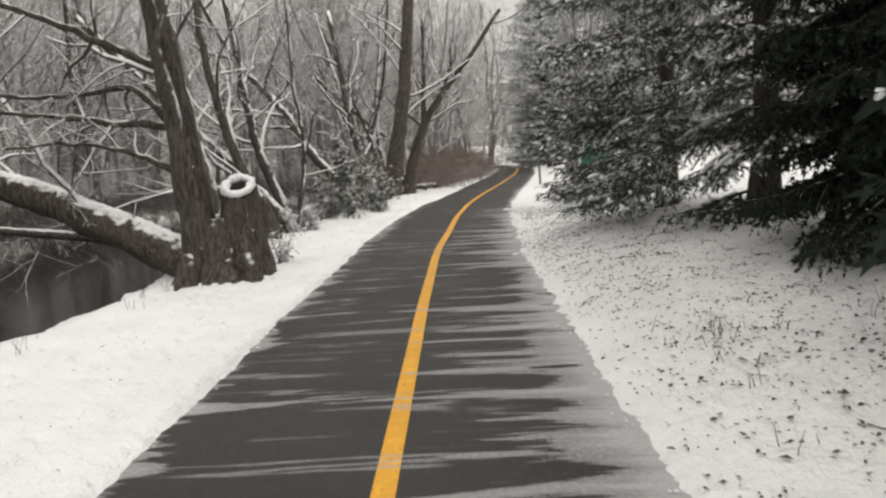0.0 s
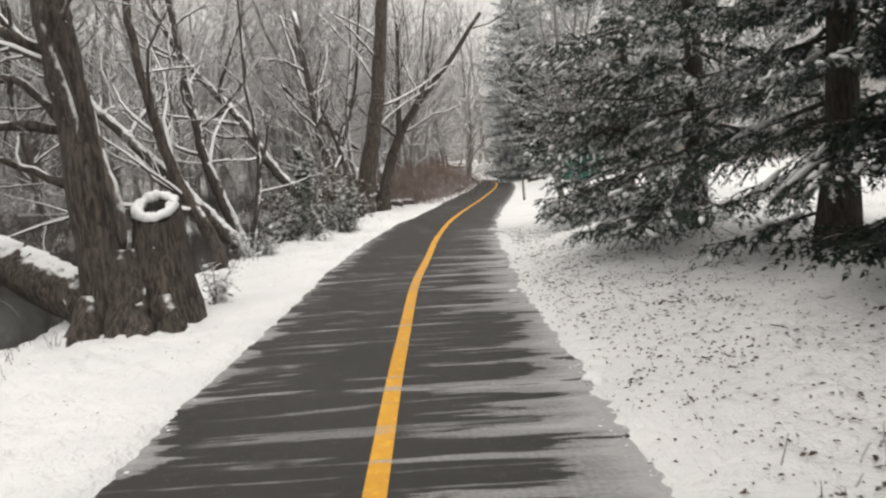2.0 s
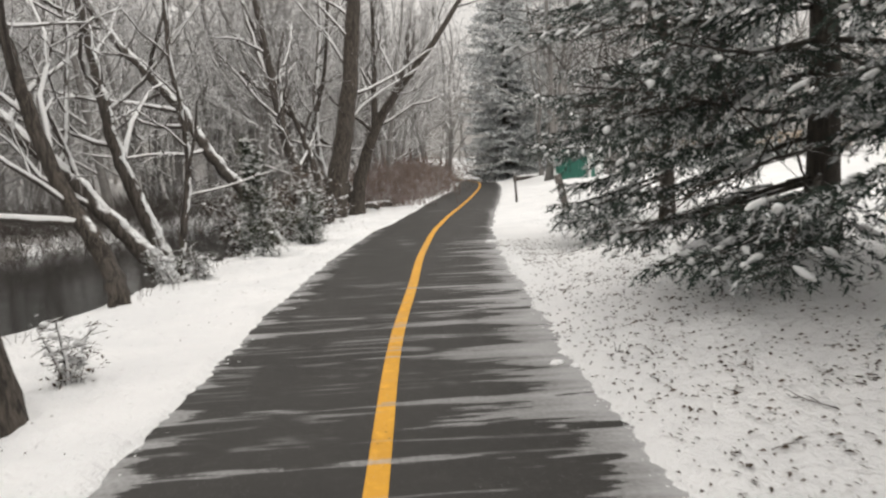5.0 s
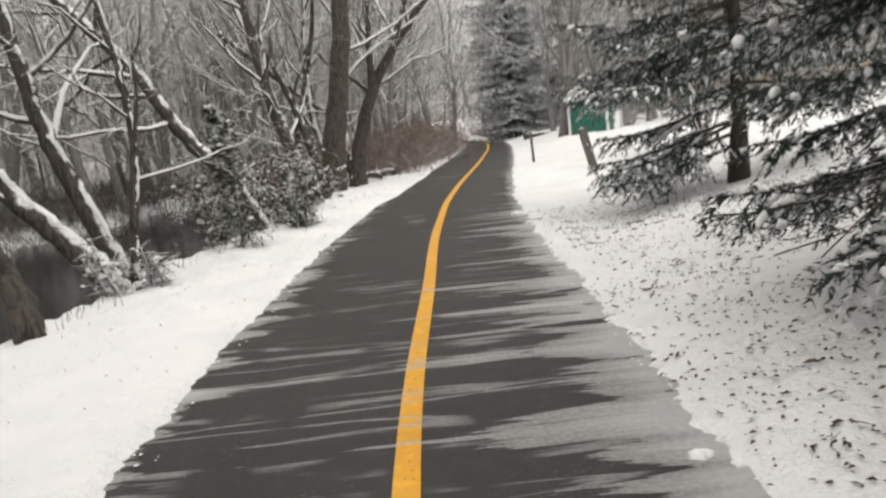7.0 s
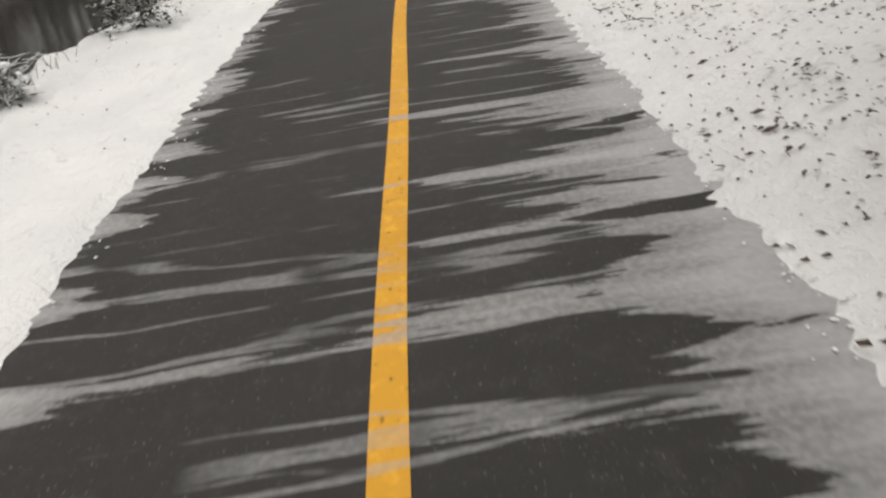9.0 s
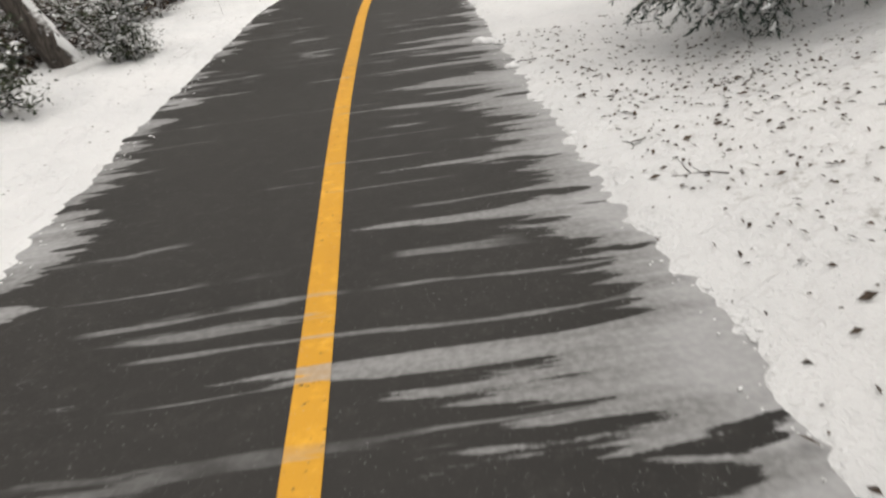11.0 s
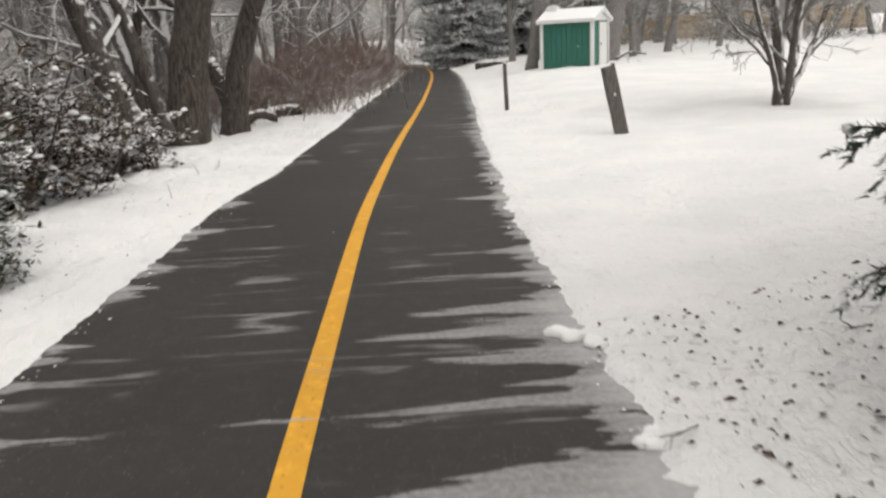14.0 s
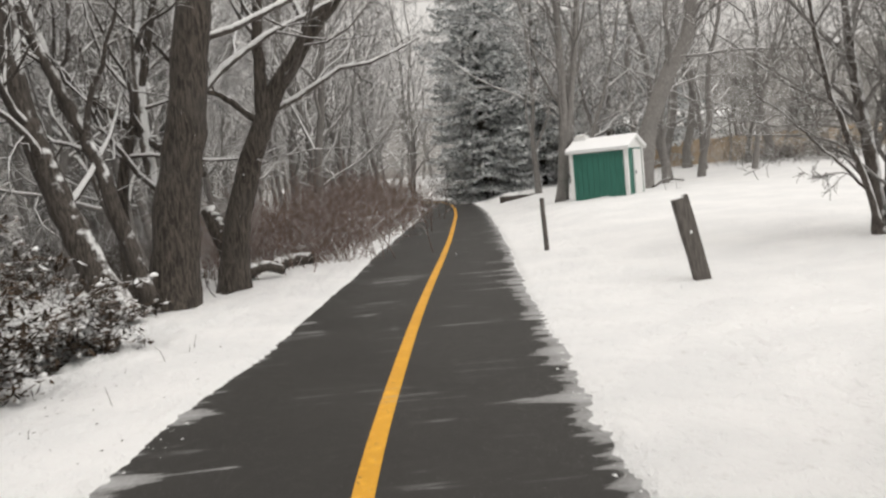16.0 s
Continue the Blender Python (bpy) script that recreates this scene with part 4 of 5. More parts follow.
def dead_branches():
    """Long bare lower branches of the spruce beside the path."""
    rng = np.random.default_rng(59)
    for way, l, z in ((104, 2.7, 1.5), (118, 2.6, 2.0), (95, 2.4, 2.5), (130, 2.4, 1.2), (84, 2.2, 1.8)):
        d = (-math.sin(radians(way)), math.cos(radians(way)), -0.06)
        g = Geo()
        pts = wander((0, 0, 0), d, l, 8, 0.06, 0.005, rng)
        g.tube(pts, np.linspace(0.028, 0.008, 9), 5, 0, False)
        branch_out(g, rng, pts, 0.03, 0.01, 1, 2, (25, 55), (0, 9, 4), 0.25, 0.0)
        ob = part("dead_branch", g, [M_SPRUCE_BARK], SECOND, "bare dark branch")
        ob.matrix_basis = pose(0, 0, z)


dead_branches()


# ---- shrubs and brush ----
def leaf_shrub(name, x, y, height, radius, leaves, size, mat, label, seed, stems=7, snow=40, cone=False):
    rng = np.random.default_rng(seed)
    base = float(ground_z(x, y)) - 0.03
    ob = thing(name, x, y, base, label, "shrub")
    wood, leaf, cap = Geo(), Geo(), Geo()
    anchors = []
    for k in range(stems):
        a = rng.uniform(0, 2 * np.pi)
        out = 0.06 if cone and k == 0 else rng.uniform(0.2, 0.5) if cone else rng.uniform(0.3, 1.0)
        d = unit((np.cos(a) * out * radius / height * 1.3, np.sin(a) * out * radius / height * 1.3, 1))
        bend, levels = (0.03, 15) if cone else (0.10, 7)
        pts = wander((rng.normal(0, 0.06), rng.normal(0, 0.06), 0), d, height * (1.0 if k == 0 else rng.uniform(0.6, 0.95)), levels, bend, 0.02, rng)
        wood.tube(pts, np.linspace(0.022, 0.006, len(pts)), 5, 0, False)
        for i in range(1, len(pts)):
            for _ in range(9 if cone and k == 0 else 4):
                z = pts[i][2] / height
                r = radius * ((1.08 - z) if cone else 0.75) * rng.uniform(0.25, 1.0)
                dd = unit((rng.normal(), rng.normal(), rng.uniform(-0.25, 0.35)))
                sub = wander(pts[i], dd, r, 3, 0.18, -0.05, rng)
                wood.tube(sub, np.linspace(0.008, 0.003, len(sub)), 3, 0, False)
                anchors += [sub[1], sub[2], sub[3], sub[3]]
    anchors = np.array(anchors)
    pick = anchors[rng.integers(0, len(anchors), leaves)] + rng.normal(0, 0.05, (leaves, 3))
    pick[:, 2] = np.maximum(pick[:, 2], 0.03)
    for p in pick:
        d = unit((rng.normal(), rng.normal(), rng.uniform(-0.9, 0.25)))
        w = unit(np.cross(d, (rng.normal(0, 0.3), rng.normal(0, 0.3), 1)))
        up = np.cross(w, d)
        l = size * rng.uniform(0.6, 1.25)
        leaf.add([p, p + d * l * 0.5 + w * l * 0.2 - up * 0.1 * l, p + d * l, p + d * l * 0.5 - w * l * 0.2 - up * 0.1 * l], [(0, 1, 2), (0, 2, 3)])
    for p in anchors[rng.integers(0, len(anchors), snow)]:
        k = rng.uniform(0.5, 1.5)
        cap.lump(p + np.array([0, 0, 0.01]), (0.058 * k, 0.036 * k, 0.036 * k), rng.uniform(0, 3), 0, rng, 3, 7)
    part("woody_base", wood, [M_LIMB], ob)
    part("foliage", leaf, [mat], ob, "small snow-dusted leaves", False)
    part("snow_dusting", cap, [M_CAP], ob, "clumps of snow")["kind"] = "stuff"
    return ob


leaf_shrub("evergreen_shrub", -2.68, 22.3, 2.4, 0.66, 4800, 0.085, M_LEAF, "narrow evergreen shrub with snow-dusted leaves on the bank", 61, 2, 80, True)
leaf_shrub("evergreen_shrub", -2.0, 24.6, 1.5, 0.5, 2000, 0.085, M_LEAF, "low evergreen shrub with snow beside the path", 62, 7, 45)
leaf_shrub("brown_leaved_shrub", -3.4, 26.0, 2.3, 1.05, 5400, 0.125, M_BROWNLEAF, "wide shrub with browned leaves and clumps of snow", 63, 10, 150)
leaf_shrub("brown_leaved_shrub", -3.1, 28.2, 2.4, 1.1, 5600, 0.125, M_BROWNLEAF, "tall shrub with browned leaves and clumps of snow", 64, 10, 150)
leaf_shrub("brown_leaved_shrub", -2.6, 30.4, 1.4, 0.85, 2900, 0.125, M_BROWNLEAF, "shrub with browned leaves beside the big tree", 65, 8, 110)
leaf_shrub("small_leaved_plant", -2.5, 25.4, 0.42, 0.25, 200, 0.09, M_BROWNLEAF, "small browned plant poking through the snow", 66, 4, 8)
leaf_shrub("small_leaved_plant", -2.72, 12.95, 0.62, 0.24, 160, 0.06, M_BROWNLEAF, "small twiggy plant beside the stump", 67, 5, 14)
leaf_shrub("small_leaved_plant", -3.3, 19.5, 0.6, 0.3, 240, 0.07, M_LEAF, "small snow-dusted plant at the foot of leaning trees", 68, 6, 26)
leaf_shrub("small_leaved_plant", -3.65, 18.9, 0.8, 0.32, 260, 0.07, M_LEAF, "small snow-dusted plant at the foot of leaning trees", 69, 6, 24)


def brush_mesh(name, count, height, spread, seed, mat, thick=0.006, subs=3):
    rng = np.random.default_rng(seed)
    g = Geo()
    for _ in range(count):
        p = (rng.normal(0, spread * 0.5), rng.normal(0, spread * 0.5), -0.05)
        d = unit((rng.normal(0, 0.45), rng.normal(0, 0.45), 1))
        pts = wander(p, d, height * rng.uniform(0.5, 1.1), 4, 0.2, -0.06, rng)
        g.tube(pts, np.linspace(thick, thick * 0.4, len(pts)), 3, 0, False)
        for i in range(1, 1 + subs):
            sub = wander(pts[i], turned(unit(pts[i] - pts[i - 1]), radians(rng.uniform(25, 60)), rng), height * 0.36, 2, 0.22, -0.05, rng)
            g.tube(sub, np.linspace(thick * 0.55, thick * 0.3, len(sub)), 3, 0, False)
    return g.mesh(name, [mat])


def scatter_brush(places, meshes, name, label, group, seed):
    rng = np.random.default_rng(seed)
    for x, y in places:
        ob = new(name, meshes[int(rng.integers(len(meshes)))])
        k = rng.uniform(0.8, 1.25)
        ob.matrix_basis = pose(x, y, float(ground_z(x, y)), 0, 0, rng.uniform(0, 360)) @ Matrix.Diagonal((k, k, k * rng.uniform(0.85, 1.15), 1))
        tagged(ob, label, "brush", group, "stuff")


RED = [brush_mesh("thicket", 110, 2.1, 1.6, 71 + k, M_REDBRUSH, 0.009) for k in range(2)]
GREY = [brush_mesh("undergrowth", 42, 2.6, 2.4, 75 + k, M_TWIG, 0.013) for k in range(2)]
LOW = [brush_mesh("undergrowth", 70, 1.2, 2.4, 85 + k, M_BRUSH, 0.012) for k in range(2)]
rng = np.random.default_rng(77)
scatter_brush([(float(middle(y)) - 3.6 + rng.uniform(-0.5, 0.45), y) for y in np.arange(39.5, 66, 1.1)], RED, "thicket", "reddish brown leafless thicket along the path", "thickets along the path", 78)
scatter_brush([(float(middle(y)) - 5.2 + rng.uniform(-0.8, 0.6), y) for y in np.arange(39, 66, 2.0)], RED, "thicket", "reddish brown leafless thicket along the path", "thickets along the path", 79)
scatter_brush([(-15.5 - 9 * rng.uniform() ** 1.5, y) for y in np.arange(6, 60, 1.3)], GREY, "undergrowth", "tangled grey leafless undergrowth on the far bank", "undergrowth of the wood", 80)
scatter_brush([(rng.uniform(-12, -4), y) for y in np.arange(42, 75, 1.2)], GREY, "undergrowth", "tangled grey leafless undergrowth in the wood", "undergrowth of the wood", 81)
scatter_brush([(float(middle(y)) - 12.3 - 4.5 * rng.uniform(), y) for y in np.arange(4, 44, 0.45)], LOW, "undergrowth", "tangled grey leafless undergrowth on the far bank", "undergrowth of the wood", 83)
scatter_brush([(rng.uniform(-40, -18), rng.uniform(15, 70)) for _ in range(16)], GREY, "undergrowth", "tangled grey leafless undergrowth in the wood", "undergrowth of the wood", 84)
scatter_brush([(rng.uniform(-9, -3.8), y) for y in np.arange(37, 48, 0.8)], LOW, "undergrowth", "low tangled undergrowth between trunks", "undergrowth of the wood", 86)
far_rng = np.random.default_rng(88)
scatter_brush([(far_rng.uniform(8.5, 17), far_rng.uniform(88, 104)) for _ in range(12)] + [(far_rng.uniform(-4, 3.5), far_rng.uniform(70, 92)) for _ in range(10)], GREY, "undergrowth", "tangled grey leafless undergrowth at the bend", "undergrowth of the wood", 89)
scatter_brush([(rng.uniform(24, 33), rng.uniform(62, 70)) for _ in range(8)], LOW, "undergrowth", "low pile of brush on the snow", "undergrowth of the wood", 87)
scatter_brush([(rng.uniform(22, 46), rng.uniform(58, 84)) for _ in range(16)], GREY, "undergrowth", "tangled leafless brush before the fence", "undergrowth of the wood", 82)


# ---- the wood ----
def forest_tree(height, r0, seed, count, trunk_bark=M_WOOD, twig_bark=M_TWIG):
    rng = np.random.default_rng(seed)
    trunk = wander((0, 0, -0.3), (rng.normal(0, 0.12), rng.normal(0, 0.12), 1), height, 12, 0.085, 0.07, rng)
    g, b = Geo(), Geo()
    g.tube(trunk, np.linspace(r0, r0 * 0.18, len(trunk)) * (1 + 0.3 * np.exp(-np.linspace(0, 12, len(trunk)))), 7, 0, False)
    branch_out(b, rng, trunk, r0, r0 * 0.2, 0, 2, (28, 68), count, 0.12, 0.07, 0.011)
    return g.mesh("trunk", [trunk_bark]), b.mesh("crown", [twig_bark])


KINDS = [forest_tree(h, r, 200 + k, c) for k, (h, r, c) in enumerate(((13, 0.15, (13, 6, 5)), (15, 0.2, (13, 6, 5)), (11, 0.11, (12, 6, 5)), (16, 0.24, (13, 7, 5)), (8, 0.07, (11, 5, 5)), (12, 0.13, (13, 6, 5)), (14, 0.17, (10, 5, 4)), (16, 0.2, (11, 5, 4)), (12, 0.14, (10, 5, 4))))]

# same trees in darker bark, free of the haze painted on the rest
UNHAZED_KINDS = [forest_tree(h, r, 230 + k, c, M_BRUSH, M_UNHAZED_TWIG) for k, (h, r, c) in enumerate(((13, 0.15, (13, 6, 5)), (11, 0.11, (13, 6, 5)), (14, 0.18, (13, 6, 5))))]


def wood_tree(x, y, kind, turn, scale, kinds=KINDS):
    ob = thing("bare_tree", x, y, float(ground_z(x, y)), "grey leafless woodland tree with snow on its branches", "tree", "trees of the wood")
    ob.matrix_basis = pose(x, y, float(ground_z(x, y)), 0, 0, turn) @ Matrix.Diagonal((scale, scale, scale, 1))
    for name, me in zip(("trunk", "crown"), kinds[kind]):
        part(name, me, None, ob)


def plant_wood():
    rng = np.random.default_rng(91)
    spots = []

    def sow(n, x0, x1, y0, y1, clear):
        made = tries = 0
        while made < n and tries < n * 40:
            tries += 1
            x, y = rng.uniform(x0, x1), rng.uniform(y0, y1)
            d = x - float(middle(y))
            if 80 < y < 122 and abs(x - 1 - 0.105 * (y - 20)) < 2.2:
                continue
            if abs(d) < clear or (d < 0 and -15 < d < -3.5 and y < 37) or (-13.5 < d < -8.5 and y < 45):
                continue
            if any((x - a) ** 2 + (y - b) ** 2 < 2.2 for a, b in spots):
                continue
            spots.append((x, y))
            far = y > 80 or x < -30 or y < 0
            # nearer trees across the stream take the bark without painted haze
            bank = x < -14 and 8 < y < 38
            wood_tree(x, y, int(rng.integers(6, 9) if far and not bank else rng.integers(3 if bank else 6)), rng.uniform(0, 360), rng.uniform(0.75, 1.2), UNHAZED_KINDS if bank else KINDS)
            made += 1

    sow(84, -27, -14.5, 12, 62, 5)
    sow(52, -52, -24, 15, 100, 5)
    sow(52, -14, 5, 38, 85, 4.2)
    sow(18, -12, -3.0, 37.5, 50, 4.4)
    sow(54, -22, 26, 84, 128, 3.6)
    sow(24, -3, 9, 58, 100, 3.3)
    sow(24, 20, 56, 88, 128, 5)
    sow(22, 15, 40, 62, 84, 5)
    sow(9, 9.5, 22, 55, 68, 4)
    sow(14, 22, 48, 15, 60, 5)
    # unseen trees behind the start, added only to shape light and reflections
    sow(10, -20, 20, -30, -8, 5)


plant_wood()
for wx, wy, kind, turn, big in ((5.8, 85, 6, 40, 1.35), (6.6, 95, 7, 130, 1.4), (11.4, 103, 8, 250, 1.4), (9.2, 124.5, 6, 10, 1.5), (12.2, 125.5, 7, 200, 1.5), (7.4, 108, 8, 75, 1.4)):
    wood_tree(wx, wy, kind, turn, big)

# ---- lawn: posts, shed, fence, far house ----
def leaning_post():
    ob = thing("leaning_wooden_post", 5.59, 30.93, float(ground_z(5.59, 30.93)) - 0.05, "broad weathered wooden post leaning in the snow", "post")
    ob.matrix_basis = ob.matrix_basis @ pose(0, 0, 0, -3, -12, 8)
    g = Geo()
    rng = np.random.default_rng(5)
    rows = 9
    verts, faces = [], []
    outline = [(-0.105, -0.05), (-0.113, -0.042), (-0.113, 0.042), (-0.105, 0.05), (0.105, 0.05), (0.113, 0.042), (0.113, -0.042), (0.105, -0.05)]
    for i in range(rows):
        z = -0.1 + 1.32 * i / (rows - 1)
        for x, y in outline:
            verts.append((x + rng.normal(0, 0.003), y + rng.normal(0, 0.003), z + (0.015 * x / 0.12 if i == rows - 1 else 0)))
    for i in range(rows - 1):
        for j in range(8):
            k = (j + 1) % 8
            faces.append((i * 8 + j, i * 8 + k, (i + 1) * 8 + k, (i + 1) * 8 + j))
    faces.append(tuple(range((rows - 1) * 8, rows * 8)))
    g.add(verts, faces)
    part("board", g, [M_POST], ob, shade=False)
    s = Geo()
    s.lump((0, 0, 1.21), (0.12, 0.055, 0.025), 0, 0, rng, 3, 8)
    part("snow_cap", s, [M_CAP], ob, "thin cap of snow")
    n = Geo()
    n.lump((0.01, -0.05, 0.72), (0.05, 0.006, 0.04), 0.3, 0, rng, 3, 7)
    part("snow_fleck", n, [M_CAP], ob, "fleck of snow")


def thin_post():
    ob = thing("thin_wooden_post", 4.92, 36.7, float(ground_z(4.92, 36.7)) - 0.05, "thin grey wooden post beside the path", "post")
    ob.matrix_basis = ob.matrix_basis @ pose(0, 0, 0, 1, -2, 10)
    g = Geo()
    g.tube([(0, 0, -0.1), (0.003, 0, 0.4), (0, 0.004, 0.8), (0.004, 0, 1.18)], [0.055, 0.052, 0.05, 0.048], 8, 0, True, 0.05, 2)
    part("shaft", g, [M_POST], ob)
    s = Geo()
    s.lump((0, 0, 1.18), (0.05, 0.05, 0.03), 0, 0)
    part("snow_cap", s, [M_CAP], ob, "thin cap of snow")


def shed():
    """Green shed with white trim, its roof under snow."""
    x, y = 10.42, 48.6
    ob = thing("garden_shed", x, y, float(ground_z(x, y)) - 0.05, "small green wooden shed with white trim and snowy roof", "shed", turn=-38)
    w, d, h = 1.04, 0.93, 1.74

    def boards(name, axis, lo, hi, at, out, mat):
        n = int((hi - lo) / 0.2)
        for k in range(n):
            a = lo + (hi - lo) * k / n + 0.004
            b = lo + (hi - lo) * (k + 1) / n - 0.004
            g = Geo()
            if axis == "x":
                g.box((a, min(at, at + out), 0), (b, max(at, at + out), h))
            else:
                g.box((min(at, at + out), a, 0), (max(at, at + out), b, h))
            part(name, g, [mat], ob, shade=False)

    core = Geo()
    core.box((-w + 0.05, -d + 0.05, 0), (w - 0.05, d - 0.05, h))
    part("wall_core", core, [M_GREEN], ob, shade=False)
    boards("wall_board", "x", -w, w, -d + 0.05, -0.04, M_GREEN)
    boards("wall_board", "y", -d, d, w - 0.05, 0.04, M_GREEN)
    boards("wall_board", "y", -d, d, -w + 0.05, -0.04, M_GREEN)
    for cx, cy in ((-w, -d), (w - 0.04, -d), (w - 0.04, d - 0.07), (-w, d - 0.07)):
        g = Geo()
        g.box((cx - 0.045, cy - 0.025, 0), (cx + 0.085, cy + 0.09, h + 0.02))
        part("corner_trim", g, [M_WHITE], ob, "white corner board", False)
    g = Geo()
    g.box((w + 0.0, -0.2, 0.04), (w + 0.05, 0.62, 1.68))
    door = part("door", g, [M_WHITE], ob, "white plank door", False)
    k = Geo()
    k.box((w + 0.05, -0.13, 0.8), (w + 0.08, -0.09, 0.92))
    part("handle", k, [M_DARK], door, "dark latch", False)
    roof, snow = Geo(), Geo()
    for s in (-1, 1):
        for geo, lift, th, over in ((roof, 0.0, 0.05, 0.13), (snow, 0.055, 0.085, 0.15)):
            a0, a1 = s * (d + over), 0.0
            z0, z1 = h - 0.05 + lift, h + 0.38 + lift
            v = [(-w - over, a0, z0), (w + over, a0, z0), (w + over, a1, z1), (-w - over, a1, z1)]
            v += [(p[0], p[1], p[2] + th) for p in v]
            geo.add(v, [(0, 3, 2, 1), (4, 5, 6, 7), (0, 1, 5, 4), (1, 2, 6, 5), (2, 3, 7, 6), (3, 0, 4, 7)])
    part("roof", roof, [M_WHITE], ob, "", False)
    part("roof_snow", snow, [M_CAP], ob, "even layer of snow on the roof", False)
    g = Geo()
    for s in (-1, 1):
        a = s * (w - 0.02)
        g.add([(a, -d, h), (a, d, h), (a, 0, h + 0.37), (a + s * 0.05, -d, h), (a + s * 0.05, d, h), (a + s * 0.05, 0, h + 0.37)], [(0, 1, 2), (5, 4, 3), (0, 3, 4, 1), (1, 4, 5, 2), (2, 5, 3, 0)])
    part("gable", g, [M_WHITE], ob, "white gable boards", False)
    g = Geo()
    g.box((-w - 0.08, -0.22, h + 0.3), (-w + 0.36, 0.22, h + 0.6))
    g.lump((-w + 0.14, 0, h + 0.6), (0.26, 0.25, 0.08), 0, 0)
    part("roof_box", g, [M_WHITE], ob, "snow-covered box on the roof ridge", False)


def fence():
    ob = thing("board_fence", 31, 77, 0.0, "tan board fence behind a snow bank", "fence")
    rng = np.random.default_rng(6)
    g0 = Geo()
    g0.box((-0.09, -0.015, 0), (0.09, 0.015, 2.1))
    board = g0.mesh("board", [M_FENCE], False)
    gp = Geo()
    gp.box((-0.06, 0.02, -0.4), (0.06, 0.14, 2.15))
    post = gp.mesh("post", [M_FENCE], False)
    for k in range(130):
        x = -13 + 0.2 * k
        b = part("board", board, None, ob)
        b.matrix_basis = pose(x, 0, float(ground_z(31 + x, 77)) - 0.2 + rng.normal(0, 0.01))
        if k % 12 == 0:
            p = part("post", post, None, ob)
            p.matrix_basis = pose(x, 0, float(ground_z(31 + x, 77)) - 0.2)
    for k in range(0, 120, 12):
        x0, x1 = -13 + 0.2 * k, -13 + 0.2 * (k + 12)
        z0, z1 = (float(ground_z(31 + x, 77)) - 0.2 for x in (x0, x1))
        for lift in (0.4, 1.6):
            r = Geo()
            r.tube([(x0, 0.045, z0 + lift), (x1, 0.045, z1 + lift)], [0.045, 0.045], 4)
            part("rail", r, [M_FENCE], ob, shade=False)


def far_building(x, y, w, d, h, label, mat, seed):
    ob = thing("far_building", x, y, float(ground_z(x, y)) - 0.2, label, "building")
    g = Geo()
    g.box((-w, -d, 0), (w, d, h))
    part("wall", g, [mat], ob, shade=False)
    r = Geo()
    v = [(-w - 0.3, -d - 0.3, h), (w + 0.3, -d - 0.3, h), (w + 0.3, d + 0.3, h), (-w - 0.3, d + 0.3, h), (-w - 0.3, 0, h + 0.45 * d), (w + 0.3, 0, h + 0.45 * d)]
    r.add(v, [(0, 1, 5, 4), (2, 3, 4, 5), (0, 4, 3), (1, 2, 5), (3, 2, 1, 0)])
    part("roof", r, [M_CAP], ob, "snow-covered roof", False)
    for cx in (-0.45 * w, 0.45 * w):
        f = Geo()
        f.box((cx - 0.45, -d - 0.05, h * 0.4), (cx + 0.45, -d - 0.003, h * 0.4 + 1.0))
        win = part("window", f, [M_WHITE], ob, "", False)
        p = Geo()
        p.box((cx - 0.37, -d - 0.07, h * 0.4 + 0.08), (cx + 0.37, -d - 0.052, h * 0.4 + 0.92))
        part("pane", p, [M_DARK], win, "", False)


leaning_post()
thin_post()
shed()
fence()
far_building(40, 112, 7, 4, 4.5, "pale house with snowy roof behind the trees", M_HOUSE, 2)
fallen_limb("snowy_log", [(9.0, 62.5, 0.35), (10.2, 62.0, 0.4), (11.2, 61.8, 0.4)], 0.2, 0.16, "dark log lying before the conifers with snow", True, 36, 2)
fallen_limb("fallen_branch", [(12.0, 48.3, 0.75), (12.8, 48.9, 1.0), (13.6, 49.2, 0.85)], 0.05, 0.03, "bare branch lying beside the shed", False, 37, 4)


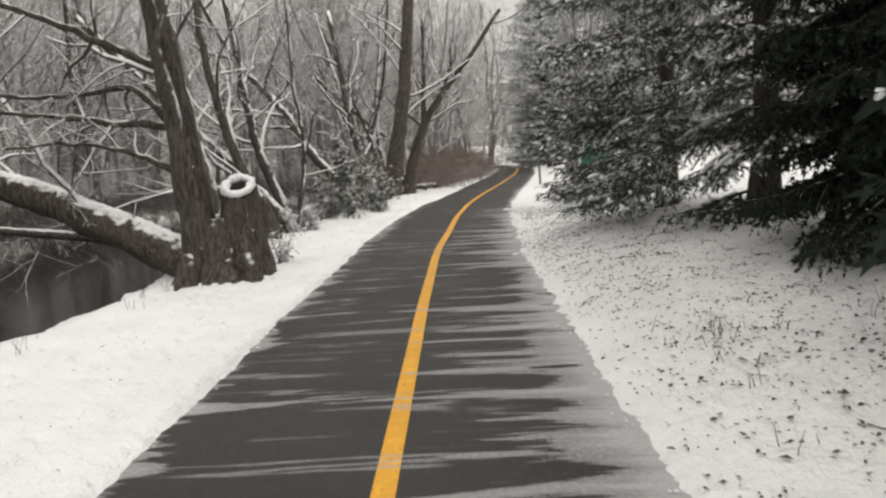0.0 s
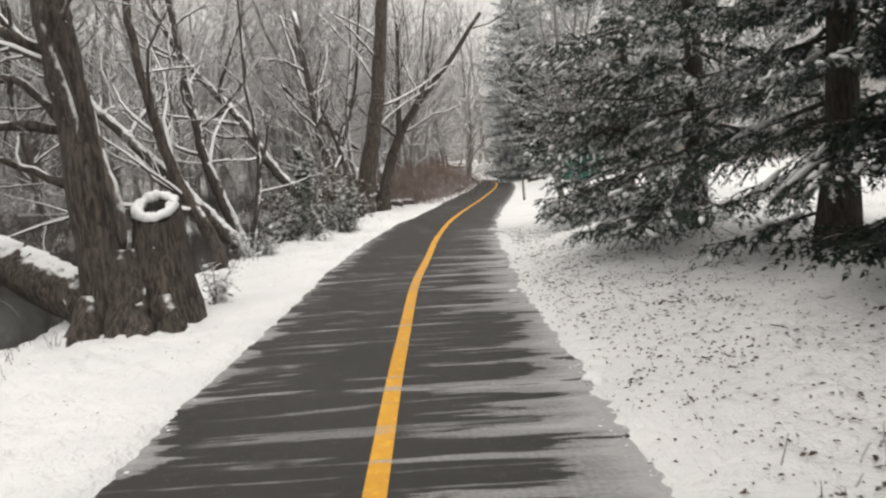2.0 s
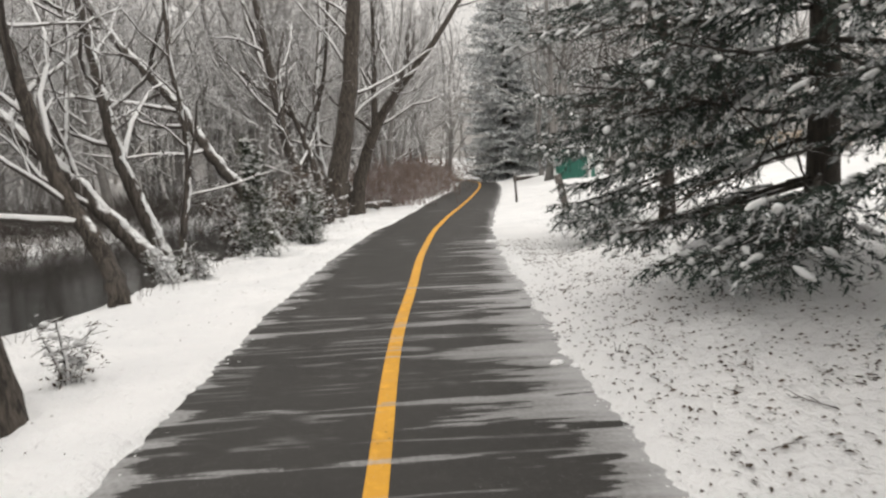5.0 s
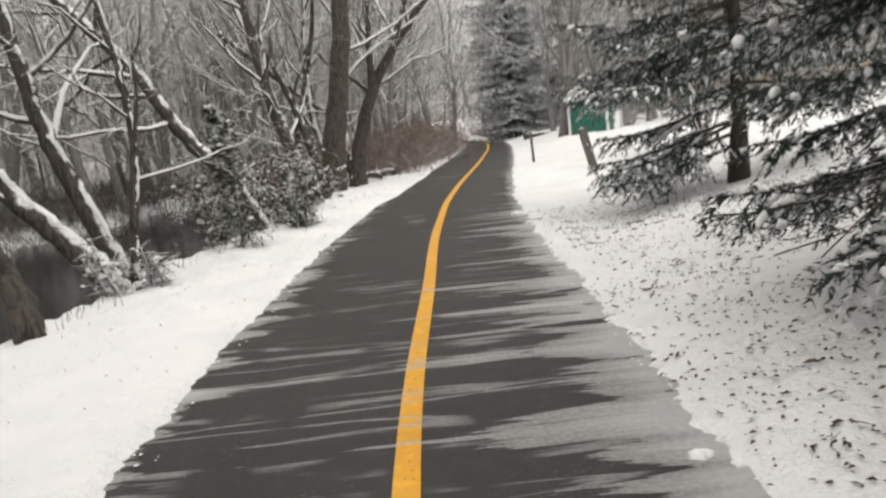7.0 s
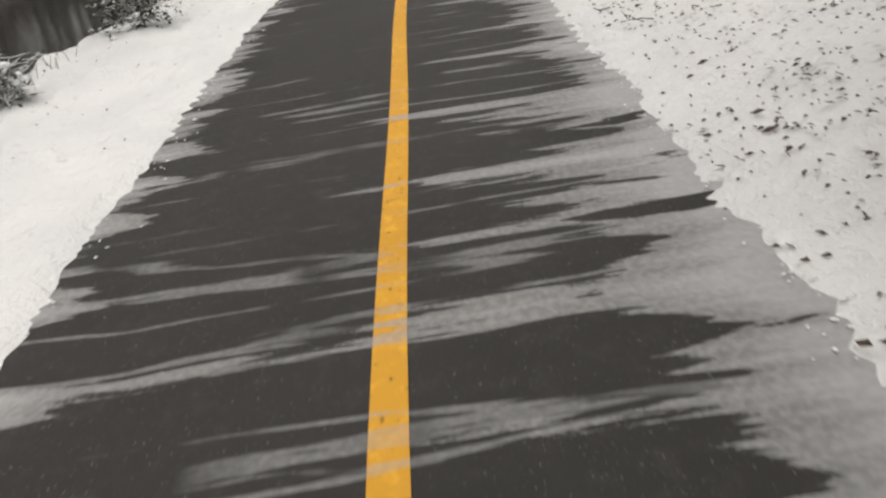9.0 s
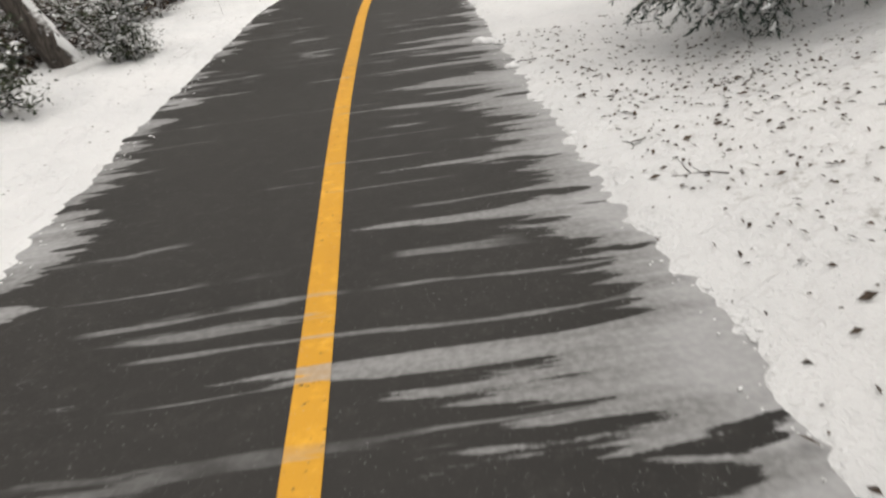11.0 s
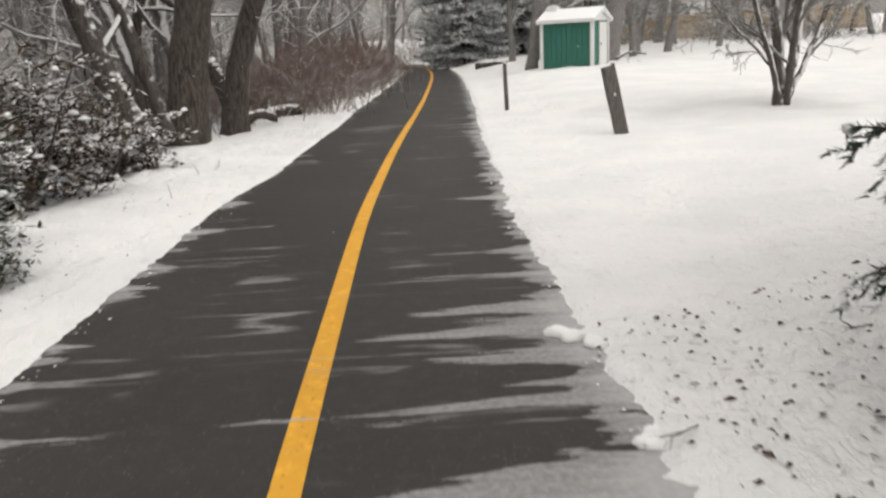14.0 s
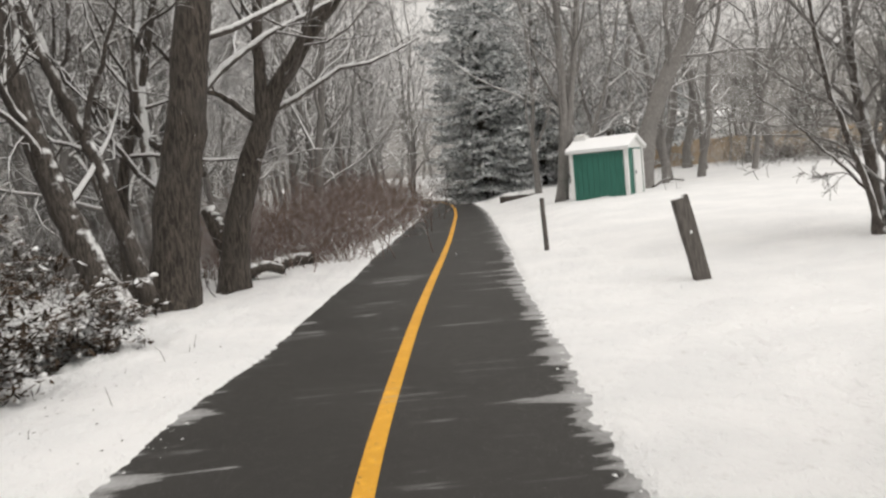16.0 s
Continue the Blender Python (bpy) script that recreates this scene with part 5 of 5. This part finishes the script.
# ---- small things on the snow ----
def leaf_litter():
    rng = np.random.default_rng(95)
    g = Geo()
    n = 0
    while n < 6300:
        y = rng.uniform(2.5, 23.4)
        d = 1.45 + rng.gamma(1.9, 1.0)
        if d > 9 or rng.uniform() > 0.1 + 1.5 * vnoise(d * 0.9, y * 0.9, 31) * vnoise(d * 3.3, y * 3.3, 32) + 0.3 * (vnoise(d * 6, y * 6, 34) > 0.8):
            continue
        x = float(middle(y)) + d
        if (y > 16 and rng.uniform() < 0.3) or y > 22.9 + 0.25 * np.sin(x * 2) or (y < 8 and rng.uniform() < 0.35):
            continue
        k = rng.uniform(0.008, 0.026) * (1.6 if rng.uniform() < 0.1 else 1)
        a = rng.uniform(0, 2 * np.pi)
        z = float(ground_z(x, y)) + 0.03 + 0.005
        c, s = np.cos(a) * k, np.sin(a) * k
        up = rng.uniform(0.0, 0.7) * k
        g.add([(x - c, y - s, z), (x + s * 0.45, y - c * 0.45, z + 0.006), (x + c, y + s, z + up), (x - s * 0.45, y + c * 0.45, z + 0.012 + 0.5 * up)], [(0, 1, 2), (0, 2, 3)])
        n += 1
    for _ in range(220):
        y = rng.uniform(4, 30)
        x = float(middle(y)) - rng.uniform(1.9, 3.8)
        k, a, z = rng.uniform(0.008, 0.02), rng.uniform(0, 6.28), float(ground_z(x, y)) + 0.035
        c, s = np.cos(a) * k, np.sin(a) * k
        g.add([(x - c, y - s, z), (x + s * 0.45, y - c * 0.45, z + 0.006), (x + c, y + s, z + 0.4 * k), (x - s * 0.45, y + c * 0.45, z + 0.012)], [(0, 1, 2), (0, 2, 3)])
    tagged(part("leaf_litter", g, [M_LITTER], shade=False), "scattered dead brown leaves on thin snow under spruces", "leaves", kind="stuff")


def lying_twig(x, y, length, turn, seed):
    rng = np.random.default_rng(seed)
    z = float(ground_z(x, y)) + 0.035
    g = Geo()
    pts = wander((0, 0, 0), (math.cos(turn), math.sin(turn), 0.05), length, 6, 0.18, 0, rng)
    pts[:, 2] = np.abs(pts[:, 2]) * 0.5 + 0.006
    g.tube(pts, np.linspace(0.005, 0.002, 7), 4, 0, True)
    for i in (2, 4):
        sub = wander(pts[i], turned(unit(pts[i] - pts[i - 1]), 0.7, rng), length * 0.35, 3, 0.2, 0, rng)
        sub[:, 2] = np.abs(sub[:, 2]) + 0.004
        g.tube(sub, [0.005, 0.004, 0.003, 0.002], 3, 0, True)
    ob = part("fallen_twig", g, [M_SPRUCE_BARK])
    ob.matrix_basis = pose(x, y, z)
    tagged(ob, "small dark fallen twig lying on the snow", "twig", "twigs on the snow")


def dry_weed(x, y, height, count, seed):
    rng = np.random.default_rng(seed)
    g = Geo()
    for _ in range(count):
        pts = wander((rng.normal(0, 0.1), rng.normal(0, 0.1), 0), (rng.normal(0, 0.2), rng.normal(0, 0.2), 1), height * rng.uniform(0.5, 1.1), 4, 0.12, 0, rng)
        g.tube(pts, np.linspace(0.004, 0.002, len(pts)), 3, 0, True)
    ob = part("dry_weed", g, [M_LITTER])
    ob.matrix_basis = pose(x, y, float(ground_z(x, y)) + 0.02)
    tagged(ob, "dry brown weed stalks sticking out of snow", "weed", "weeds in the snow", "stuff")


leaf_litter()
rng = np.random.default_rng(97)
for k in range(34):
    y = rng.uniform(3.5, 23)
    lying_twig(float(middle(y)) + rng.uniform(1.6, 5.5), y, rng.uniform(0.08, 0.34), rng.uniform(0, 6.28), 400 + k)
for k in range(16):
    y = rng.uniform(3.8, 6.5)
    dry_weed(float(middle(y)) + rng.uniform(2.1, 3.6), y, 0.16, 3, 500 + k)
for k in range(26):
    y = rng.uniform(6, 24)
    dry_weed(float(middle(y)) - rng.uniform(3.6, 4.3), y, 0.22, 4, 540 + k)
for k in range(5):
    y = rng.uniform(26, 33)
    dry_weed(float(middle(y)) - rng.uniform(2.3, 2.7), y, 0.2, 1, 570 + k)


def snow_clod(x, y, size, seed):
    rng = np.random.default_rng(seed)
    g = Geo()
    for _ in range(3):
        g.lump((rng.normal(0, size * 0.6), rng.normal(0, size * 0.6), -0.01), (size, size * 0.8, size * 0.7), rng.uniform(0, 3), 0, rng, 4, 8)
    ob = part("snow_clod", g, [M_CAP])
    ob.matrix_basis = pose(x, y, 0.0)
    tagged(ob, "lump of fallen snow at the path edge", "snow lump", "snow lumps at the path edge")


for k, (x, y, s) in enumerate(((1.3, 12.72, 0.05), (1.38, 12.6, 0.04), (1.6, 14.7, 0.06), (1.75, 15.3, 0.07), (2.05, 21.3, 0.06), (2.08, 22.45, 0.09), (1.3, 8.3, 0.09), (1.42, 8.9, 0.07), (1.35, 7.2, 0.05), (1.9, 19.2, 0.04))):
    snow_clod(x, y, s, 600 + k)


def snow_crumbs():
    """Loose crumbs of snow along both ragged borders of the asphalt."""
    rng = np.random.default_rng(97)
    g = Geo()
    n = 0
    while n < 1700:
        y = 2.0 + 26 * rng.uniform() ** 1.2
        if rng.uniform() > 0.25 + vnoise(0.4, y * 1.9, 33):
            continue
        d = 1.57 + rng.normal(0, 0.075) if rng.uniform() < 0.7 else -1.66 + rng.normal(0, 0.1)
        x = float(middle(y)) + d
        k = min(0.015, 0.003 + rng.gamma(1.5, 0.0028))
        g.lump((x, y, max(0.002, float(ground_z(x, y))) + 0.002), (k * rng.uniform(0.8, 1.7), k, k * 0.45), rng.uniform(0, 3), 0, rng, 2, 5)
        n += 1
    tagged(part("snow_crumbs", g, [M_CAP]), "loose crumbs of snow along the asphalt edge", "snow crumbs", kind="stuff")


snow_crumbs()


# ---- distance ----
def backdrop():
    """A wooded skyline all round, far behind everything."""
    s = Mat("hazed_distant_wood", 1.0)
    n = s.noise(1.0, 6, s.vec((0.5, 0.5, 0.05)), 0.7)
    # the pale grey holds the distance haze as base colour
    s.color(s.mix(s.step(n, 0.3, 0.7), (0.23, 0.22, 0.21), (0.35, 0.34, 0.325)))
    g = Geo()
    k = 720
    a = np.linspace(0, 2 * np.pi, k, endpoint=False)
    top = 18 + 5 * vnoise(a * 9, a * 0 + 1, 41) + 1.5 * vnoise(a * 70, a * 0 + 2, 42) + 1.6 * vnoise(a * 320, a * 0, 43)
    low = np.stack([170 * np.cos(a), 40 + 170 * np.sin(a), np.full(k, -3.0)], 1)
    high = np.stack([174 * np.cos(a), 40 + 174 * np.sin(a), top], 1)
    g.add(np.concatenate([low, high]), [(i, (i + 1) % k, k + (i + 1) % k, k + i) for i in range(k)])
    tagged(part("backdrop", g, [s.m], shade=False), "distant wood, grey with painted haze, under an overcast sky", "woods", kind="structure")


backdrop()


def falling_snow():
    rng = np.random.default_rng(111)
    g = Geo()
    n = 0
    while n < 2600:
        y = rng.uniform(1, 45)
        x = rng.uniform(-9, 11)
        z = rng.uniform(0.3, 7)
        if abs(x - 0.4) < 1.3 and z < 3 and y < 24 and rng.uniform() < 0.9:
            continue
        if abs(x - 0.4) < 0.9 and z < 2.6 and y < 23.5:
            continue
        r = rng.uniform(0.003, 0.007)
        c = np.array([x, y, z])
        d = rng.normal(0, 1, (4, 3))
        d = d / np.linalg.norm(d, axis=1)[:, None] * r * np.array([1, 1, 2.2])
        g.add(c + d, [(0, 1, 2), (0, 2, 3), (0, 3, 1), (1, 3, 2)])
        n += 1
    tagged(part("falling_snow", g, [M_CAP], shade=False), "sparse white snowflakes drifting down through the air", "snowflakes", kind="stuff")


falling_snow()
